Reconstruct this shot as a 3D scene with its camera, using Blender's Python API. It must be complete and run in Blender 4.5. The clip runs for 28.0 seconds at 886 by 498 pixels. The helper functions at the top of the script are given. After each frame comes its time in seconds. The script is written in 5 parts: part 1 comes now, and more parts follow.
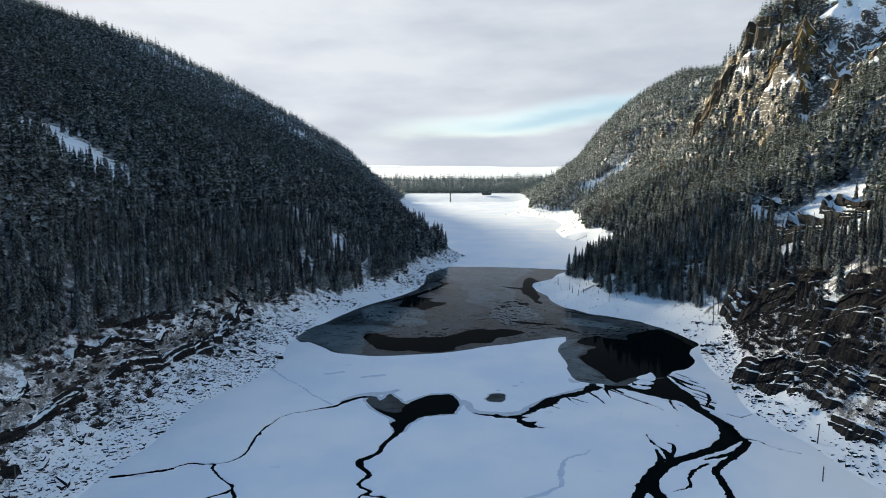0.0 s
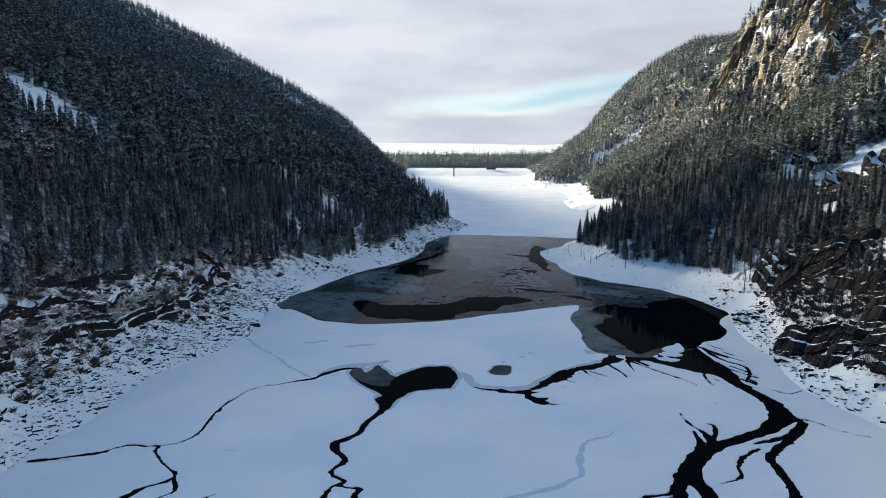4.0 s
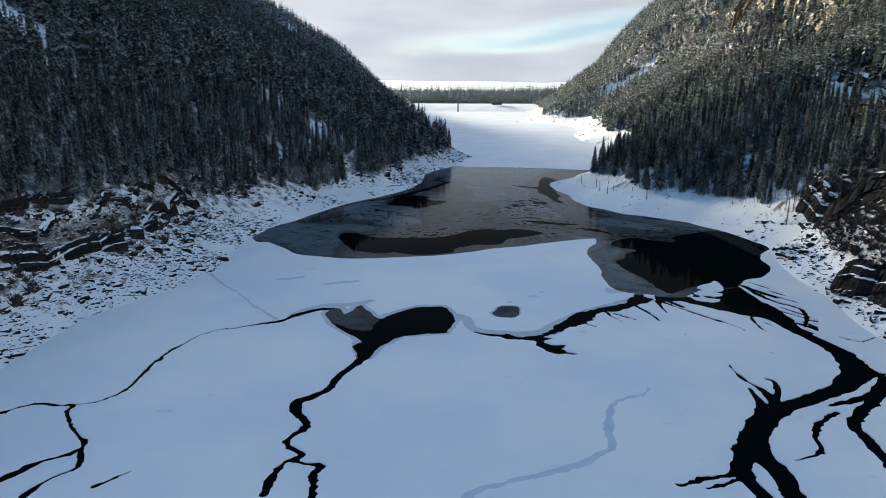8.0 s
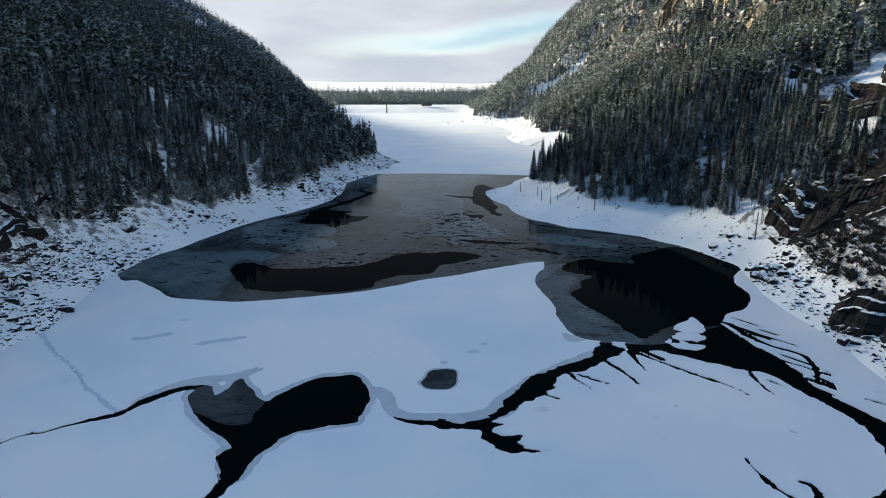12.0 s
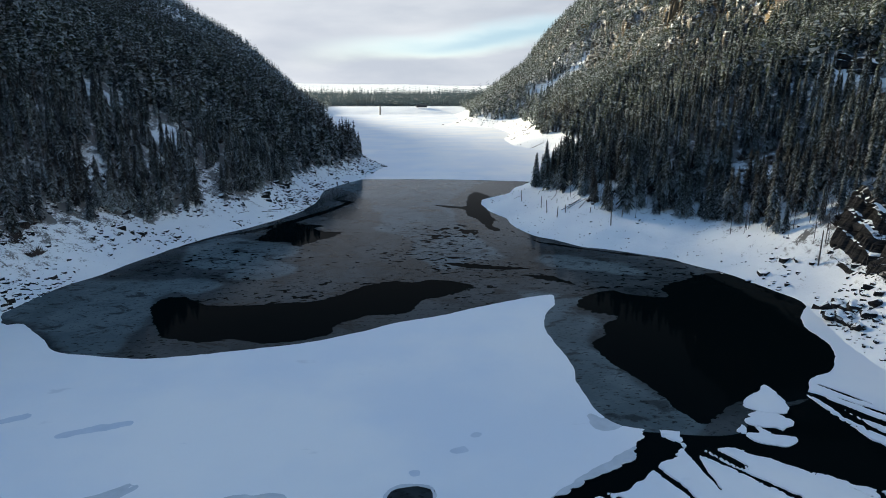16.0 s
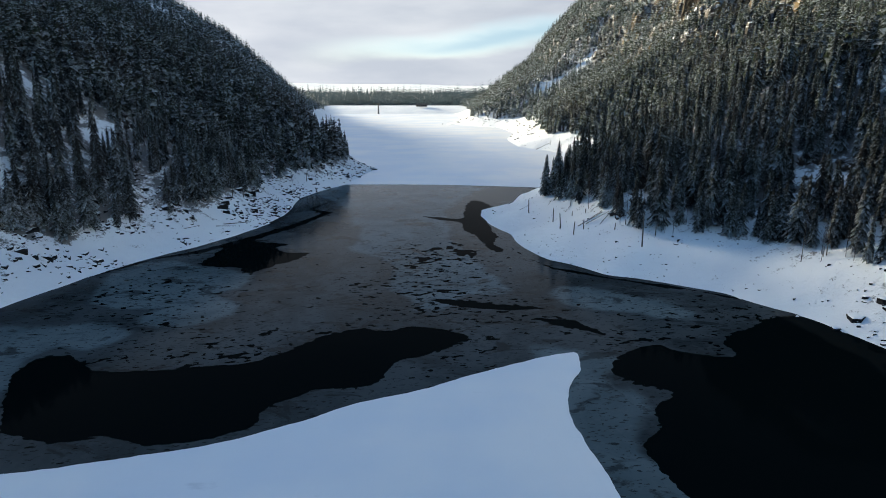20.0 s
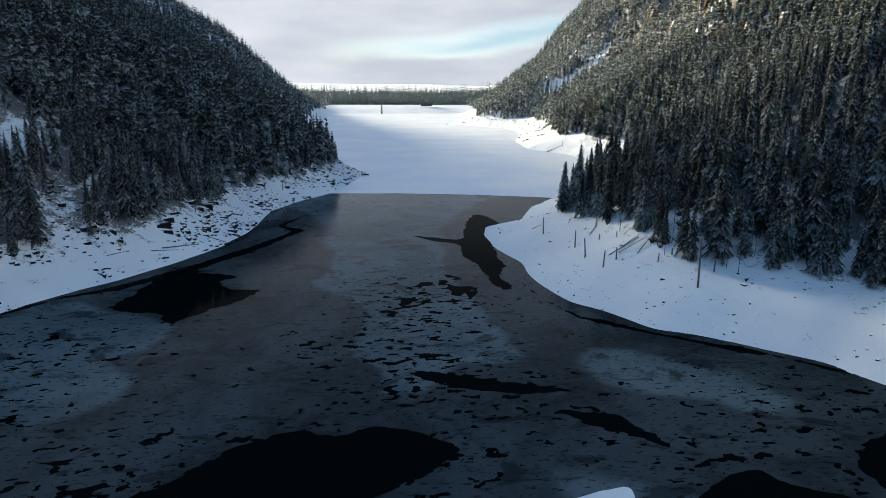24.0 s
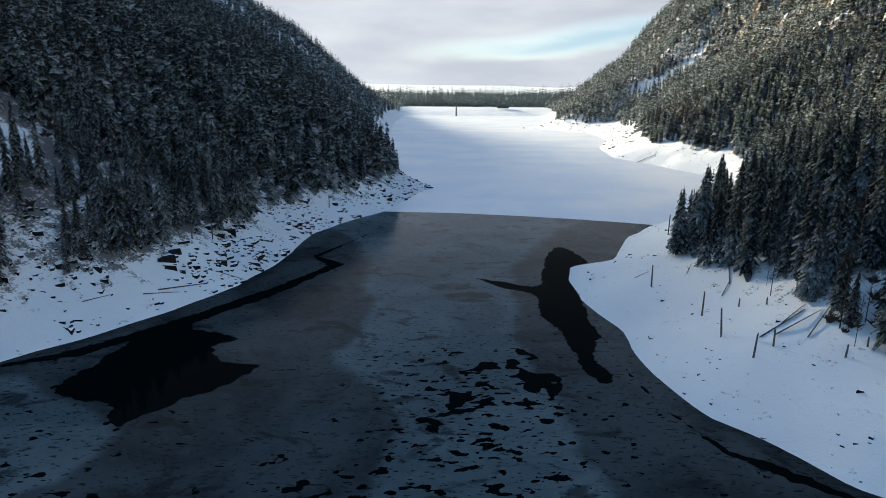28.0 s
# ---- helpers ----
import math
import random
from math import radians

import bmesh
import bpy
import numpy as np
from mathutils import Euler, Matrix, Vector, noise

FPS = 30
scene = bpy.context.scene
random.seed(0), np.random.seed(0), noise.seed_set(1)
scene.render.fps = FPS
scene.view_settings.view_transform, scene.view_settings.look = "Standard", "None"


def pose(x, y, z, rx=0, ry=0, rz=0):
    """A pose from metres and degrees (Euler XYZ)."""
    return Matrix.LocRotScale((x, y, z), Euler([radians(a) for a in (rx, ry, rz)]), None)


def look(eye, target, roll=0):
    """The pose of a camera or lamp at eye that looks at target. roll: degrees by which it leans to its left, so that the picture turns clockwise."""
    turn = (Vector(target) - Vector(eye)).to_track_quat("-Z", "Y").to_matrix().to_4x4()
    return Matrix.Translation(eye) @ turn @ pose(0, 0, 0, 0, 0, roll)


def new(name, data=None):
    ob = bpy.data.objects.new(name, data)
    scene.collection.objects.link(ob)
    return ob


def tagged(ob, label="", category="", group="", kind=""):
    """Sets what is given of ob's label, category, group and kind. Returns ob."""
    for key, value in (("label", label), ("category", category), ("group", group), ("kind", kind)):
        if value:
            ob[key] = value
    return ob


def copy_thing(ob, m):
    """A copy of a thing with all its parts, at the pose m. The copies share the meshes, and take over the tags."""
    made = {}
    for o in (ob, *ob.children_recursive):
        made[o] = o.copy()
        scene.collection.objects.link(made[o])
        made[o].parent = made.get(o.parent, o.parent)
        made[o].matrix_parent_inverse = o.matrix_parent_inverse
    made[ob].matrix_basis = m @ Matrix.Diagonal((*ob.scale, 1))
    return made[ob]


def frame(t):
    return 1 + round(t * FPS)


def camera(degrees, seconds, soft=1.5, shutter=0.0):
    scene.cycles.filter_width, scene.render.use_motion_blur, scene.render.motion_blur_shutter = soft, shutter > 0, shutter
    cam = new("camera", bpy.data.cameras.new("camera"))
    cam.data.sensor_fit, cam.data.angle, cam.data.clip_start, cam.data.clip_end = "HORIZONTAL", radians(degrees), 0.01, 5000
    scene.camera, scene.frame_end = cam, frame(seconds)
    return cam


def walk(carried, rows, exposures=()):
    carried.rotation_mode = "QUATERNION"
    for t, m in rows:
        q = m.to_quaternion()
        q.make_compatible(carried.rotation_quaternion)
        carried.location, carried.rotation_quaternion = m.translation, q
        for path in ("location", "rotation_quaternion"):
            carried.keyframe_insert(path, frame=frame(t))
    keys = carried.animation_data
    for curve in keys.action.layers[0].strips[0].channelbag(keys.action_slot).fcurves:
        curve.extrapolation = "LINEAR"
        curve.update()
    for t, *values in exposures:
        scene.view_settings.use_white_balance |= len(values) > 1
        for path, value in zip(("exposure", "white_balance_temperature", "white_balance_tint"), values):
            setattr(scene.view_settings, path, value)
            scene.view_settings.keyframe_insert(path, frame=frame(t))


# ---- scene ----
cam = camera(71.3, 28.0, soft=0.95)
METRES, EYE, TILT, LEAN, TURN = 230.0, 66.7, -7.6, 0.0, 0.0
ROWS = [
    (0.0, 0.0, 0.0, 0.0, -0.0, 0.0, -0.0),
    (0.5, 0.0011, 0.0142, -0.0043, 0.05, 0.01, -0.05),
    (1.0, 0.0021, 0.0284, -0.0087, 0.1, 0.05, -0.08),
    (1.5, 0.0032, 0.0426, -0.013, 0.16, 0.08, -0.09),
    (2.0, 0.0043, 0.0568, -0.0174, 0.2, 0.09, -0.11),
    (2.5, 0.0053, 0.071, -0.0218, 0.25, 0.12, -0.13),
    (4.5, 0.0094, 0.1276, -0.039, 0.45, -2.93, -0.24),
    (5.0, 0.0104, 0.1418, -0.0435, 0.53, -3.93, -0.27),
    (5.5, 0.0115, 0.1559, -0.048, 0.57, -4.92, -0.28),
    (6.0, 0.0123, 0.1701, -0.0523, 0.62, -5.9, -0.32),
    (6.5, 0.0134, 0.184, -0.0564, 0.68, -6.79, -0.32),
    (7.0, 0.0144, 0.1987, -0.0596, 0.75, -7.24, -0.34),
    (7.5, 0.0152, 0.2142, -0.0611, 0.77, -7.24, -0.33),
    (8.0, 0.0165, 0.2307, -0.0609, 0.81, -7.27, -0.31),
    (8.5, 0.0172, 0.2478, -0.0597, 0.83, -7.26, -0.31),
    (9.0, 0.0185, 0.2657, -0.0578, -0.15, -7.24, -0.13),
    (9.5, 0.0196, 0.2839, -0.0555, -3.05, -7.22, 0.3),
    (10.0, 0.0214, 0.3022, -0.0534, -4.24, -7.21, 0.49),
    (10.5, 0.0237, 0.3207, -0.0513, -4.86, -7.22, 0.55),
    (11.0, 0.0267, 0.339, -0.0507, -5.2, -7.2, 0.6),
    (11.5, 0.0296, 0.3576, -0.0493, -5.33, -7.22, 0.61),
    (12.0, 0.0327, 0.3762, -0.0477, -5.39, -7.17, 0.64),
    (12.5, 0.0363, 0.3948, -0.0466, -5.54, -7.11, 0.65),
    (14.5, 0.0496, 0.469, -0.0446, -5.65, -6.98, 0.67),
    (15.0, 0.053, 0.4877, -0.044, -5.66, -6.97, 0.64),
    (15.5, 0.0566, 0.5064, -0.0433, -5.64, -6.95, 0.65),
    (16.0, 0.0599, 0.5248, -0.0424, -5.64, -6.92, 0.64),
    (16.5, 0.0634, 0.5437, -0.0418, -5.6, -6.9, 0.62),
    (17.0, 0.0668, 0.5623, -0.0408, -5.57, -6.94, 0.61),
    (17.5, 0.0702, 0.5812, -0.0401, -5.53, -6.92, 0.62),
    (18.0, 0.0736, 0.6, -0.0389, -5.52, -6.91, 0.58),
    (18.5, 0.0771, 0.6189, -0.0381, -5.51, -6.89, 0.57),
    (19.0, 0.0806, 0.6377, -0.0369, -5.5, -6.89, 0.6),
    (19.5, 0.084, 0.6567, -0.0359, -5.49, -6.91, 0.57),
    (20.0, 0.0874, 0.6756, -0.0348, -5.45, -6.89, 0.57),
    (20.5, 0.0911, 0.6943, -0.0335, -5.41, -6.91, 0.57),
    (21.0, 0.0948, 0.7133, -0.0323, -5.38, -6.89, 0.57),
    (21.5, 0.098, 0.7322, -0.0313, -5.36, -6.93, 0.55),
    (23.5, 0.1117, 0.8068, -0.0258, -5.2, -6.91, 0.5),
    (24.0, 0.1149, 0.8258, -0.0236, -4.8, -6.86, 0.42),
    (24.5, 0.1178, 0.8451, -0.0213, -3.44, -6.82, 0.22),
    (25.0, 0.1203, 0.8642, -0.0186, -1.65, -6.84, -0.08),
    (25.5, 0.1221, 0.8832, -0.016, -0.81, -6.8, -0.23),
    (26.0, 0.1237, 0.9022, -0.0136, -0.19, -6.81, -0.3),
    (26.5, 0.1249, 0.9212, -0.0111, 0.26, -6.79, -0.41),
    (27.0, 0.126, 0.9404, -0.0083, 1.04, -6.81, -0.54),
    (27.5, 0.1268, 0.9594, -0.0056, 1.68, -6.84, -0.63),
    (28.0, 0.1274, 0.9786, -0.0029, 2.07, -6.75, -0.71),
]
walk(cam, [(t, pose(0, 0, EYE, TILT, LEAN, TURN) @ pose(METRES * x, METRES * y, METRES * z, 90 + pitch, roll, yaw)) for t, x, y, z, yaw, pitch, roll in ROWS],
     [(0.0, 1.66, 6050, 5), (28.0, 1.66, 6050, 5)])

# ---------------------------------------------------------------- world and sun
SUN_ELEV, SUN_LEFT = 12.2, 37.0          # degrees: height of the sun, and its bearing left of straight ahead
SUN_STRENGTH, SKY_STRENGTH = 5.0, 0.080


def build_world():
    w = bpy.data.worlds.new("winter_sky")
    scene.world = w
    w.use_nodes = True
    nt = w.node_tree
    nt.nodes.clear()
    N, K = nt.nodes.new, nt.links.new
    out, bg = N("ShaderNodeOutputWorld"), N("ShaderNodeBackground")
    sky = N("ShaderNodeTexSky")
    sky.sky_type, sky.sun_disc = "NISHITA", False
    sky.sun_elevation, sky.sun_rotation = radians(SUN_ELEV), radians(-SUN_LEFT)
    sky.air_density, sky.dust_density, sky.ozone_density, sky.altitude = 1.0, 0.5, 1.1, 900
    gain = N("ShaderNodeMix")
    gain.data_type, gain.blend_type = "RGBA", "MULTIPLY"
    gain.inputs[0].default_value = 1.0
    gain.inputs[7].default_value = (SKY_STRENGTH,) * 3 + (1,)
    K(sky.outputs[0], gain.inputs[6])
    tc = N("ShaderNodeTexCoord")
    mp = N("ShaderNodeMapping")
    mp.inputs["Scale"].default_value = (1.0, 1.0, 3.6)
    mp.inputs["Location"].default_value = (0.35, 0.2, 0.1)
    mp.inputs["Rotation"].default_value = (radians(6), radians(-7), 0)
    K(tc.outputs["Generated"], mp.inputs["Vector"])
    n1 = N("ShaderNodeTexNoise")
    n1.inputs["Scale"].default_value, n1.inputs["Detail"].default_value = 2.1, 7
    n1.inputs["Roughness"].default_value, n1.inputs["Distortion"].default_value = 0.5, 0.35
    K(mp.outputs[0], n1.inputs["Vector"])
    cover = N("ShaderNodeMapRange")
    cover.interpolation_type = "SMOOTHSTEP"
    cover.inputs["From Min"].default_value, cover.inputs["From Max"].default_value = 0.20, 0.36
    K(n1.outputs["Fac"], cover.inputs["Value"])
    n2 = N("ShaderNodeTexNoise")
    n2.inputs["Scale"].default_value, n2.inputs["Detail"].default_value = 4.5, 6
    K(mp.outputs[0], n2.inputs["Vector"])
    tone = N("ShaderNodeValToRGB")
    tone.color_ramp.elements[0].position, tone.color_ramp.elements[0].color = 0.36, (0.190, 0.193, 0.210, 1)
    tone.color_ramp.elements[1].position, tone.color_ramp.elements[1].color = 0.64, (0.247, 0.243, 0.250, 1)
    K(n2.outputs["Fac"], tone.inputs[0])
    # the cloud bank stands ahead, towards the low sun; overhead and behind the sky is clear
    def step(value, a, b):
        m = N("ShaderNodeMapRange")
        m.interpolation_type = "SMOOTHSTEP"
        m.inputs["From Min"].default_value, m.inputs["From Max"].default_value = a, b
        K(value, m.inputs["Value"])
        return m.outputs[0]

    def times(a, b):
        m = N("ShaderNodeMath")
        m.operation = "MULTIPLY"
        K(a, m.inputs[0])
        K(b, m.inputs[1])
        return m.outputs[0]

    split = N("ShaderNodeSeparateXYZ")
    K(tc.outputs["Generated"], split.inputs[0])
    bank = times(step(split.outputs[1], 0.2, 0.7), step(split.outputs[2], 0.62, 0.26))
    lit = N("ShaderNodeMix")
    lit.data_type, lit.blend_type = "RGBA", "MULTIPLY"
    lit.inputs[7].default_value = (1.12, 1.10, 1.09, 1)
    K(step(split.outputs[0], 0.25, -0.35), lit.inputs[0])
    K(tone.outputs[0], lit.inputs[6])
    # a long thin gap of blue, low over the valley's mouth and rising to the right
    rise = N("ShaderNodeMath")
    rise.operation = "MULTIPLY_ADD"
    K(split.outputs[0], rise.inputs[0])
    rise.inputs[1].default_value, rise.inputs[2].default_value = -0.10, -0.054
    over = N("ShaderNodeMath")
    K(split.outputs[2], over.inputs[0])
    K(rise.outputs[0], over.inputs[1])
    torn = N("ShaderNodeMath")
    torn.operation = "MULTIPLY_ADD"
    K(n2.outputs["Fac"], torn.inputs[0])
    torn.inputs[1].default_value, torn.inputs[2].default_value = 0.05, -0.025
    level = N("ShaderNodeMath")
    K(over.outputs[0], level.inputs[0])
    K(torn.outputs[0], level.inputs[1])
    gap = times(times(step(level.outputs[0], -0.022, 0.004), step(level.outputs[0], 0.032, 0.006)), times(step(split.outputs[0], -0.16, 0.16), step(split.outputs[0], 0.55, 0.32)))
    shut = N("ShaderNodeMath")
    shut.operation = "MULTIPLY_ADD"
    K(gap, shut.inputs[0])
    shut.inputs[1].default_value, shut.inputs[2].default_value = -0.62, 1.0
    mix = N("ShaderNodeMix")
    mix.data_type = "RGBA"
    K(times(times(cover.outputs[0], bank), shut.outputs[0]), mix.inputs[0])
    clear = N("ShaderNodeMix")
    clear.data_type = "RGBA"
    clear.inputs[7].default_value = (0.165, 0.242, 0.271, 1)
    K(gap, clear.inputs[0])
    K(gain.outputs[2], clear.inputs[6])
    K(clear.outputs[2], mix.inputs[6])
    K(lit.outputs[2], mix.inputs[7])
    K(mix.outputs[2], bg.inputs["Color"])
    bg.inputs["Strength"].default_value = 1.0
    K(bg.outputs[0], out.inputs[0])


build_world()
sun_data = bpy.data.lights.new("sun", "SUN")
sun_data.energy, sun_data.angle, sun_data.color = SUN_STRENGTH, radians(12), (1.0, 0.83, 0.57)   # veiled by thin cloud
sun = new("sun", sun_data)
_e, _a = radians(SUN_ELEV), radians(SUN_LEFT)
sun.matrix_world = look((0, 0, 500), (1000 * math.cos(_e) * math.sin(_a), -1000 * math.cos(_e) * math.cos(_a), 500 - 1000 * math.sin(_e)))


# ---------------------------------------------------------------- materials
class Nodes:
    """Short hand for a node material."""

    def __init__(self, name, rough=0.8, metal=0.0, spec=0.3):
        self.mat = bpy.data.materials.new(name)
        self.mat.use_nodes = True
        self.t = self.mat.node_tree
        self.b = self.t.nodes["Principled BSDF"]
        self.b.inputs["Roughness"].default_value = rough
        self.b.inputs["Metallic"].default_value = metal
        self.b.inputs["Specular IOR Level"].default_value = spec
        self.pos = self.node("ShaderNodeNewGeometry").outputs["Position"]

    def node(self, kind, **inputs):
        n = self.t.nodes.new(kind)
        for k, v in inputs.items():
            self.put(n.inputs[k.replace("_", " ")], v)
        return n

    def put(self, socket, v):
        if isinstance(v, bpy.types.NodeSocket):
            self.t.links.new(v, socket)
        else:
            socket.default_value = v

    def vec(self, scale=(1, 1, 1), rot=(0, 0, 0), source=None):
        return self.node("ShaderNodeMapping", Vector=source or self.pos, Scale=scale, Rotation=[radians(a) for a in rot]).outputs[0]

    def noise(self, scale, detail=4, rough=0.55, vector=None, distort=0.0):
        return self.node("ShaderNodeTexNoise", Vector=vector or self.pos, Scale=scale, Detail=detail, Roughness=rough, Distortion=distort).outputs["Fac"]

    def ramp(self, v, a, b, lo=0.0, hi=1.0):
        n = self.node("ShaderNodeMapRange", Value=v)
        n.interpolation_type = "SMOOTHSTEP"
        for k, x in (("From Min", a), ("From Max", b), ("To Min", lo), ("To Max", hi)):
            n.inputs[k].default_value = x
        return n.outputs[0]

    def mix(self, f, a, b, blend="MIX"):
        n = self.t.nodes.new("ShaderNodeMix")
        n.data_type, n.blend_type = "RGBA", blend
        for s, v in ((n.inputs[0], f), (n.inputs[6], a), (n.inputs[7], b)):
            self.put(s, (*v, 1) if isinstance(v, tuple) and len(v) == 3 else v)
        return n.outputs[2]

    def math(self, op, a, b=0.0):
        n = self.t.nodes.new("ShaderNodeMath")
        n.operation = op
        self.put(n.inputs[0], a)
        self.put(n.inputs[1], b)
        return n.outputs[0]

    def normal_z(self):
        return self.node("ShaderNodeSeparateXYZ", Vector=self.node("ShaderNodeNewGeometry").outputs["Normal"]).outputs[2]

    def bump(self, height, strength=0.4, distance=0.2):
        self.put(self.b.inputs["Normal"], self.node("ShaderNodeBump", Height=height, Strength=strength, Distance=distance).outputs[0])

    def done(self, colour, rough=None):
        self.put(self.b.inputs["Base Color"], (*colour, 1) if isinstance(colour, tuple) else colour)
        if rough is not None:
            self.put(self.b.inputs["Roughness"], rough)
        return self.mat


SNOW = (0.85, 0.87, 0.89)


def mat_ground():
    n = Nodes("snowy_ground", 0.85)
    nz = n.normal_z()
    big, mid, fine = n.noise(0.035, 5), n.noise(0.35, 5, 0.6), n.noise(2.2, 4, 0.65)
    lay = n.noise(1.0, 5, 0.6, n.vec((0.05, 0.05, 0.9)))
    streak = n.noise(1.0, 4, 0.6, n.vec((0.16, 0.16, 0.03)))
    ochre = n.ramp(n.noise(0.02, 3, 0.5, n.vec((1, 1, 0.5))), 0.47, 0.58)
    east = n.ramp(n.node("ShaderNodeSeparateXYZ", Vector=n.pos).outputs[0], 130, 190)
    ochre = n.math("MULTIPLY", ochre, east)
    rock = n.mix(ochre, (0.052, 0.046, 0.039), (0.150, 0.103, 0.042))
    rock = n.mix(n.ramp(streak, 0.42, 0.60), (0.055, 0.048, 0.042), rock)
    rock = n.mix(n.ramp(lay, 0.5, 0.62, 0, 0.7), rock, (0.07, 0.062, 0.055))
    rock = n.mix(n.ramp(fine, 0.5, 0.75, 0, 0.5), rock, (0.15, 0.132, 0.108))
    dust = n.ramp(n.noise(1.0, 5, 0.65, n.vec((0.30, 0.30, 0.9))), 0.55, 0.63, 0, 0.85)
    rock = n.mix(n.math("MULTIPLY", dust, 0.75), rock, SNOW)
    brush = n.mix(fine, (0.022, 0.018, 0.016), (0.075, 0.06, 0.048))
    snow = n.mix(n.ramp(big, 0.3, 0.7), SNOW, (0.74, 0.77, 0.82))
    k = n.math("ADD", nz, n.math("MULTIPLY", n.math("SUBTRACT", mid, 0.5), 0.75))
    snowy = n.ramp(k, 0.50, 0.64)
    litter = n.node("ShaderNodeAttribute")
    litter.attribute_name = "litter"
    both = n.math("ADD", n.math("MULTIPLY", mid, 0.6), n.math("MULTIPLY", fine, 0.4))
    patch = n.ramp(n.math("ADD", both, n.math("MULTIPLY", litter.outputs["Fac"], 0.20)), 0.60, 0.70, 0, 0.85)
    col = n.mix(patch, snow, brush)
    col = n.mix(snowy, rock, col)
    n.bump(n.math("ADD", mid, n.math("MULTIPLY", fine, 0.4)), 0.6, 0.5)
    return n.done(col)


def mat_snow_ice():
    n = Nodes("snow_on_ice", 0.40, spec=0.4)
    big, mid = n.noise(0.03, 4, 0.5), n.noise(0.5, 4)
    slush = n.ramp(n.noise(0.11, 5, 0.55, n.vec((1, 2.2, 1), (0, 0, -12))), 0.66, 0.74, 0, 0.35)
    col = n.mix(n.ramp(big, 0.35, 0.65), (0.87, 0.87, 0.88), (0.73, 0.78, 0.86))
    col = n.mix(slush, col, (0.42, 0.46, 0.52))
    drift = n.noise(0.16, 4, 0.55, n.vec((0.5, 1.6, 1), (0, 0, 24)))
    n.bump(n.math("ADD", n.math("ADD", big, n.math("MULTIPLY", drift, 0.12)), n.math("MULTIPLY", mid, 0.15)), 0.3, 0.4)
    return n.done(col)


def mat_grey_ice():
    n = Nodes("thin_grey_ice", 0.3, spec=0.013)
    n.b.inputs["Specular Tint"].default_value = (0.50, 0.88, 1.0, 1)
    a, c = n.noise(0.05, 5, 0.6, distort=0.6), n.noise(0.16, 6, 0.65, n.vec((0.8, 1.3, 1), (0, 0, 20)), 0.8)
    b = n.noise(0.5, 5, 0.65)
    fine = n.noise(1.5, 3, 0.6, n.vec((0.6, 1.5, 1), (0, 0, 15)), 0.4)
    frost = n.node("ShaderNodeAttribute")
    frost.attribute_name = "frost"
    rime = n.ramp(n.math("ADD", frost.outputs["Fac"], n.math("MULTIPLY", n.math("SUBTRACT", c, 0.5), 0.9)), 0.2, 0.8)
    col = n.mix(n.ramp(a, 0.38, 0.62), (0.022, 0.029, 0.033), (0.048, 0.060, 0.067))
    col = n.mix(rime, col, n.mix(n.ramp(a, 0.38, 0.62), (0.066, 0.092, 0.104), (0.110, 0.143, 0.158)))
    col = n.mix(n.ramp(b, 0.50, 0.72, 0, 0.35), col, n.mix(rime, (0.062, 0.072, 0.076), (0.125, 0.142, 0.148)))
    col = n.mix(n.ramp(c, 0.54, 0.64, 0, 0.7), col, (0.010, 0.012, 0.013))
    col = n.mix(n.ramp(fine, 0.585, 0.645, 0, 0.8), col, (0.007, 0.008, 0.009))
    return n.done(col, n.ramp(b, 0.3, 0.7, 0.10, 0.19))


def mat_water():
    n = Nodes("dark_still_water", 0.04, spec=0.002)
    n.b.inputs["IOR"].default_value = 1.33
    n.b.inputs["Specular Tint"].default_value = (0.60, 0.92, 1.0, 1)
    n.bump(n.noise(0.6, 3), 0.015, 0.1)
    return n.done((0.002, 0.0042, 0.0048))


def mat_rock():
    n = Nodes("layered_rock_with_snow", 0.9, spec=0.08)
    mid, fine = n.noise(0.5, 5, 0.6), n.noise(3.0, 5, 0.65)
    lay = n.noise(1.0, 4, 0.6, n.vec((0.15, 0.15, 2.6), (4, 6, 0)))
    rock = n.mix(n.ramp(lay, 0.38, 0.62), (0.007, 0.0075, 0.009), (0.028, 0.027, 0.028))
    rock = n.mix(n.ramp(fine, 0.5, 0.8, 0, 0.5), rock, (0.046, 0.044, 0.044))
    k = n.math("ADD", n.normal_z(), n.math("MULTIPLY", n.math("SUBTRACT", mid, 0.5), 0.4))
    n.bump(n.math("ADD", lay, fine), 0.7, 0.25)
    return n.done(n.mix(n.ramp(k, 0.60, 0.74), rock, SNOW))


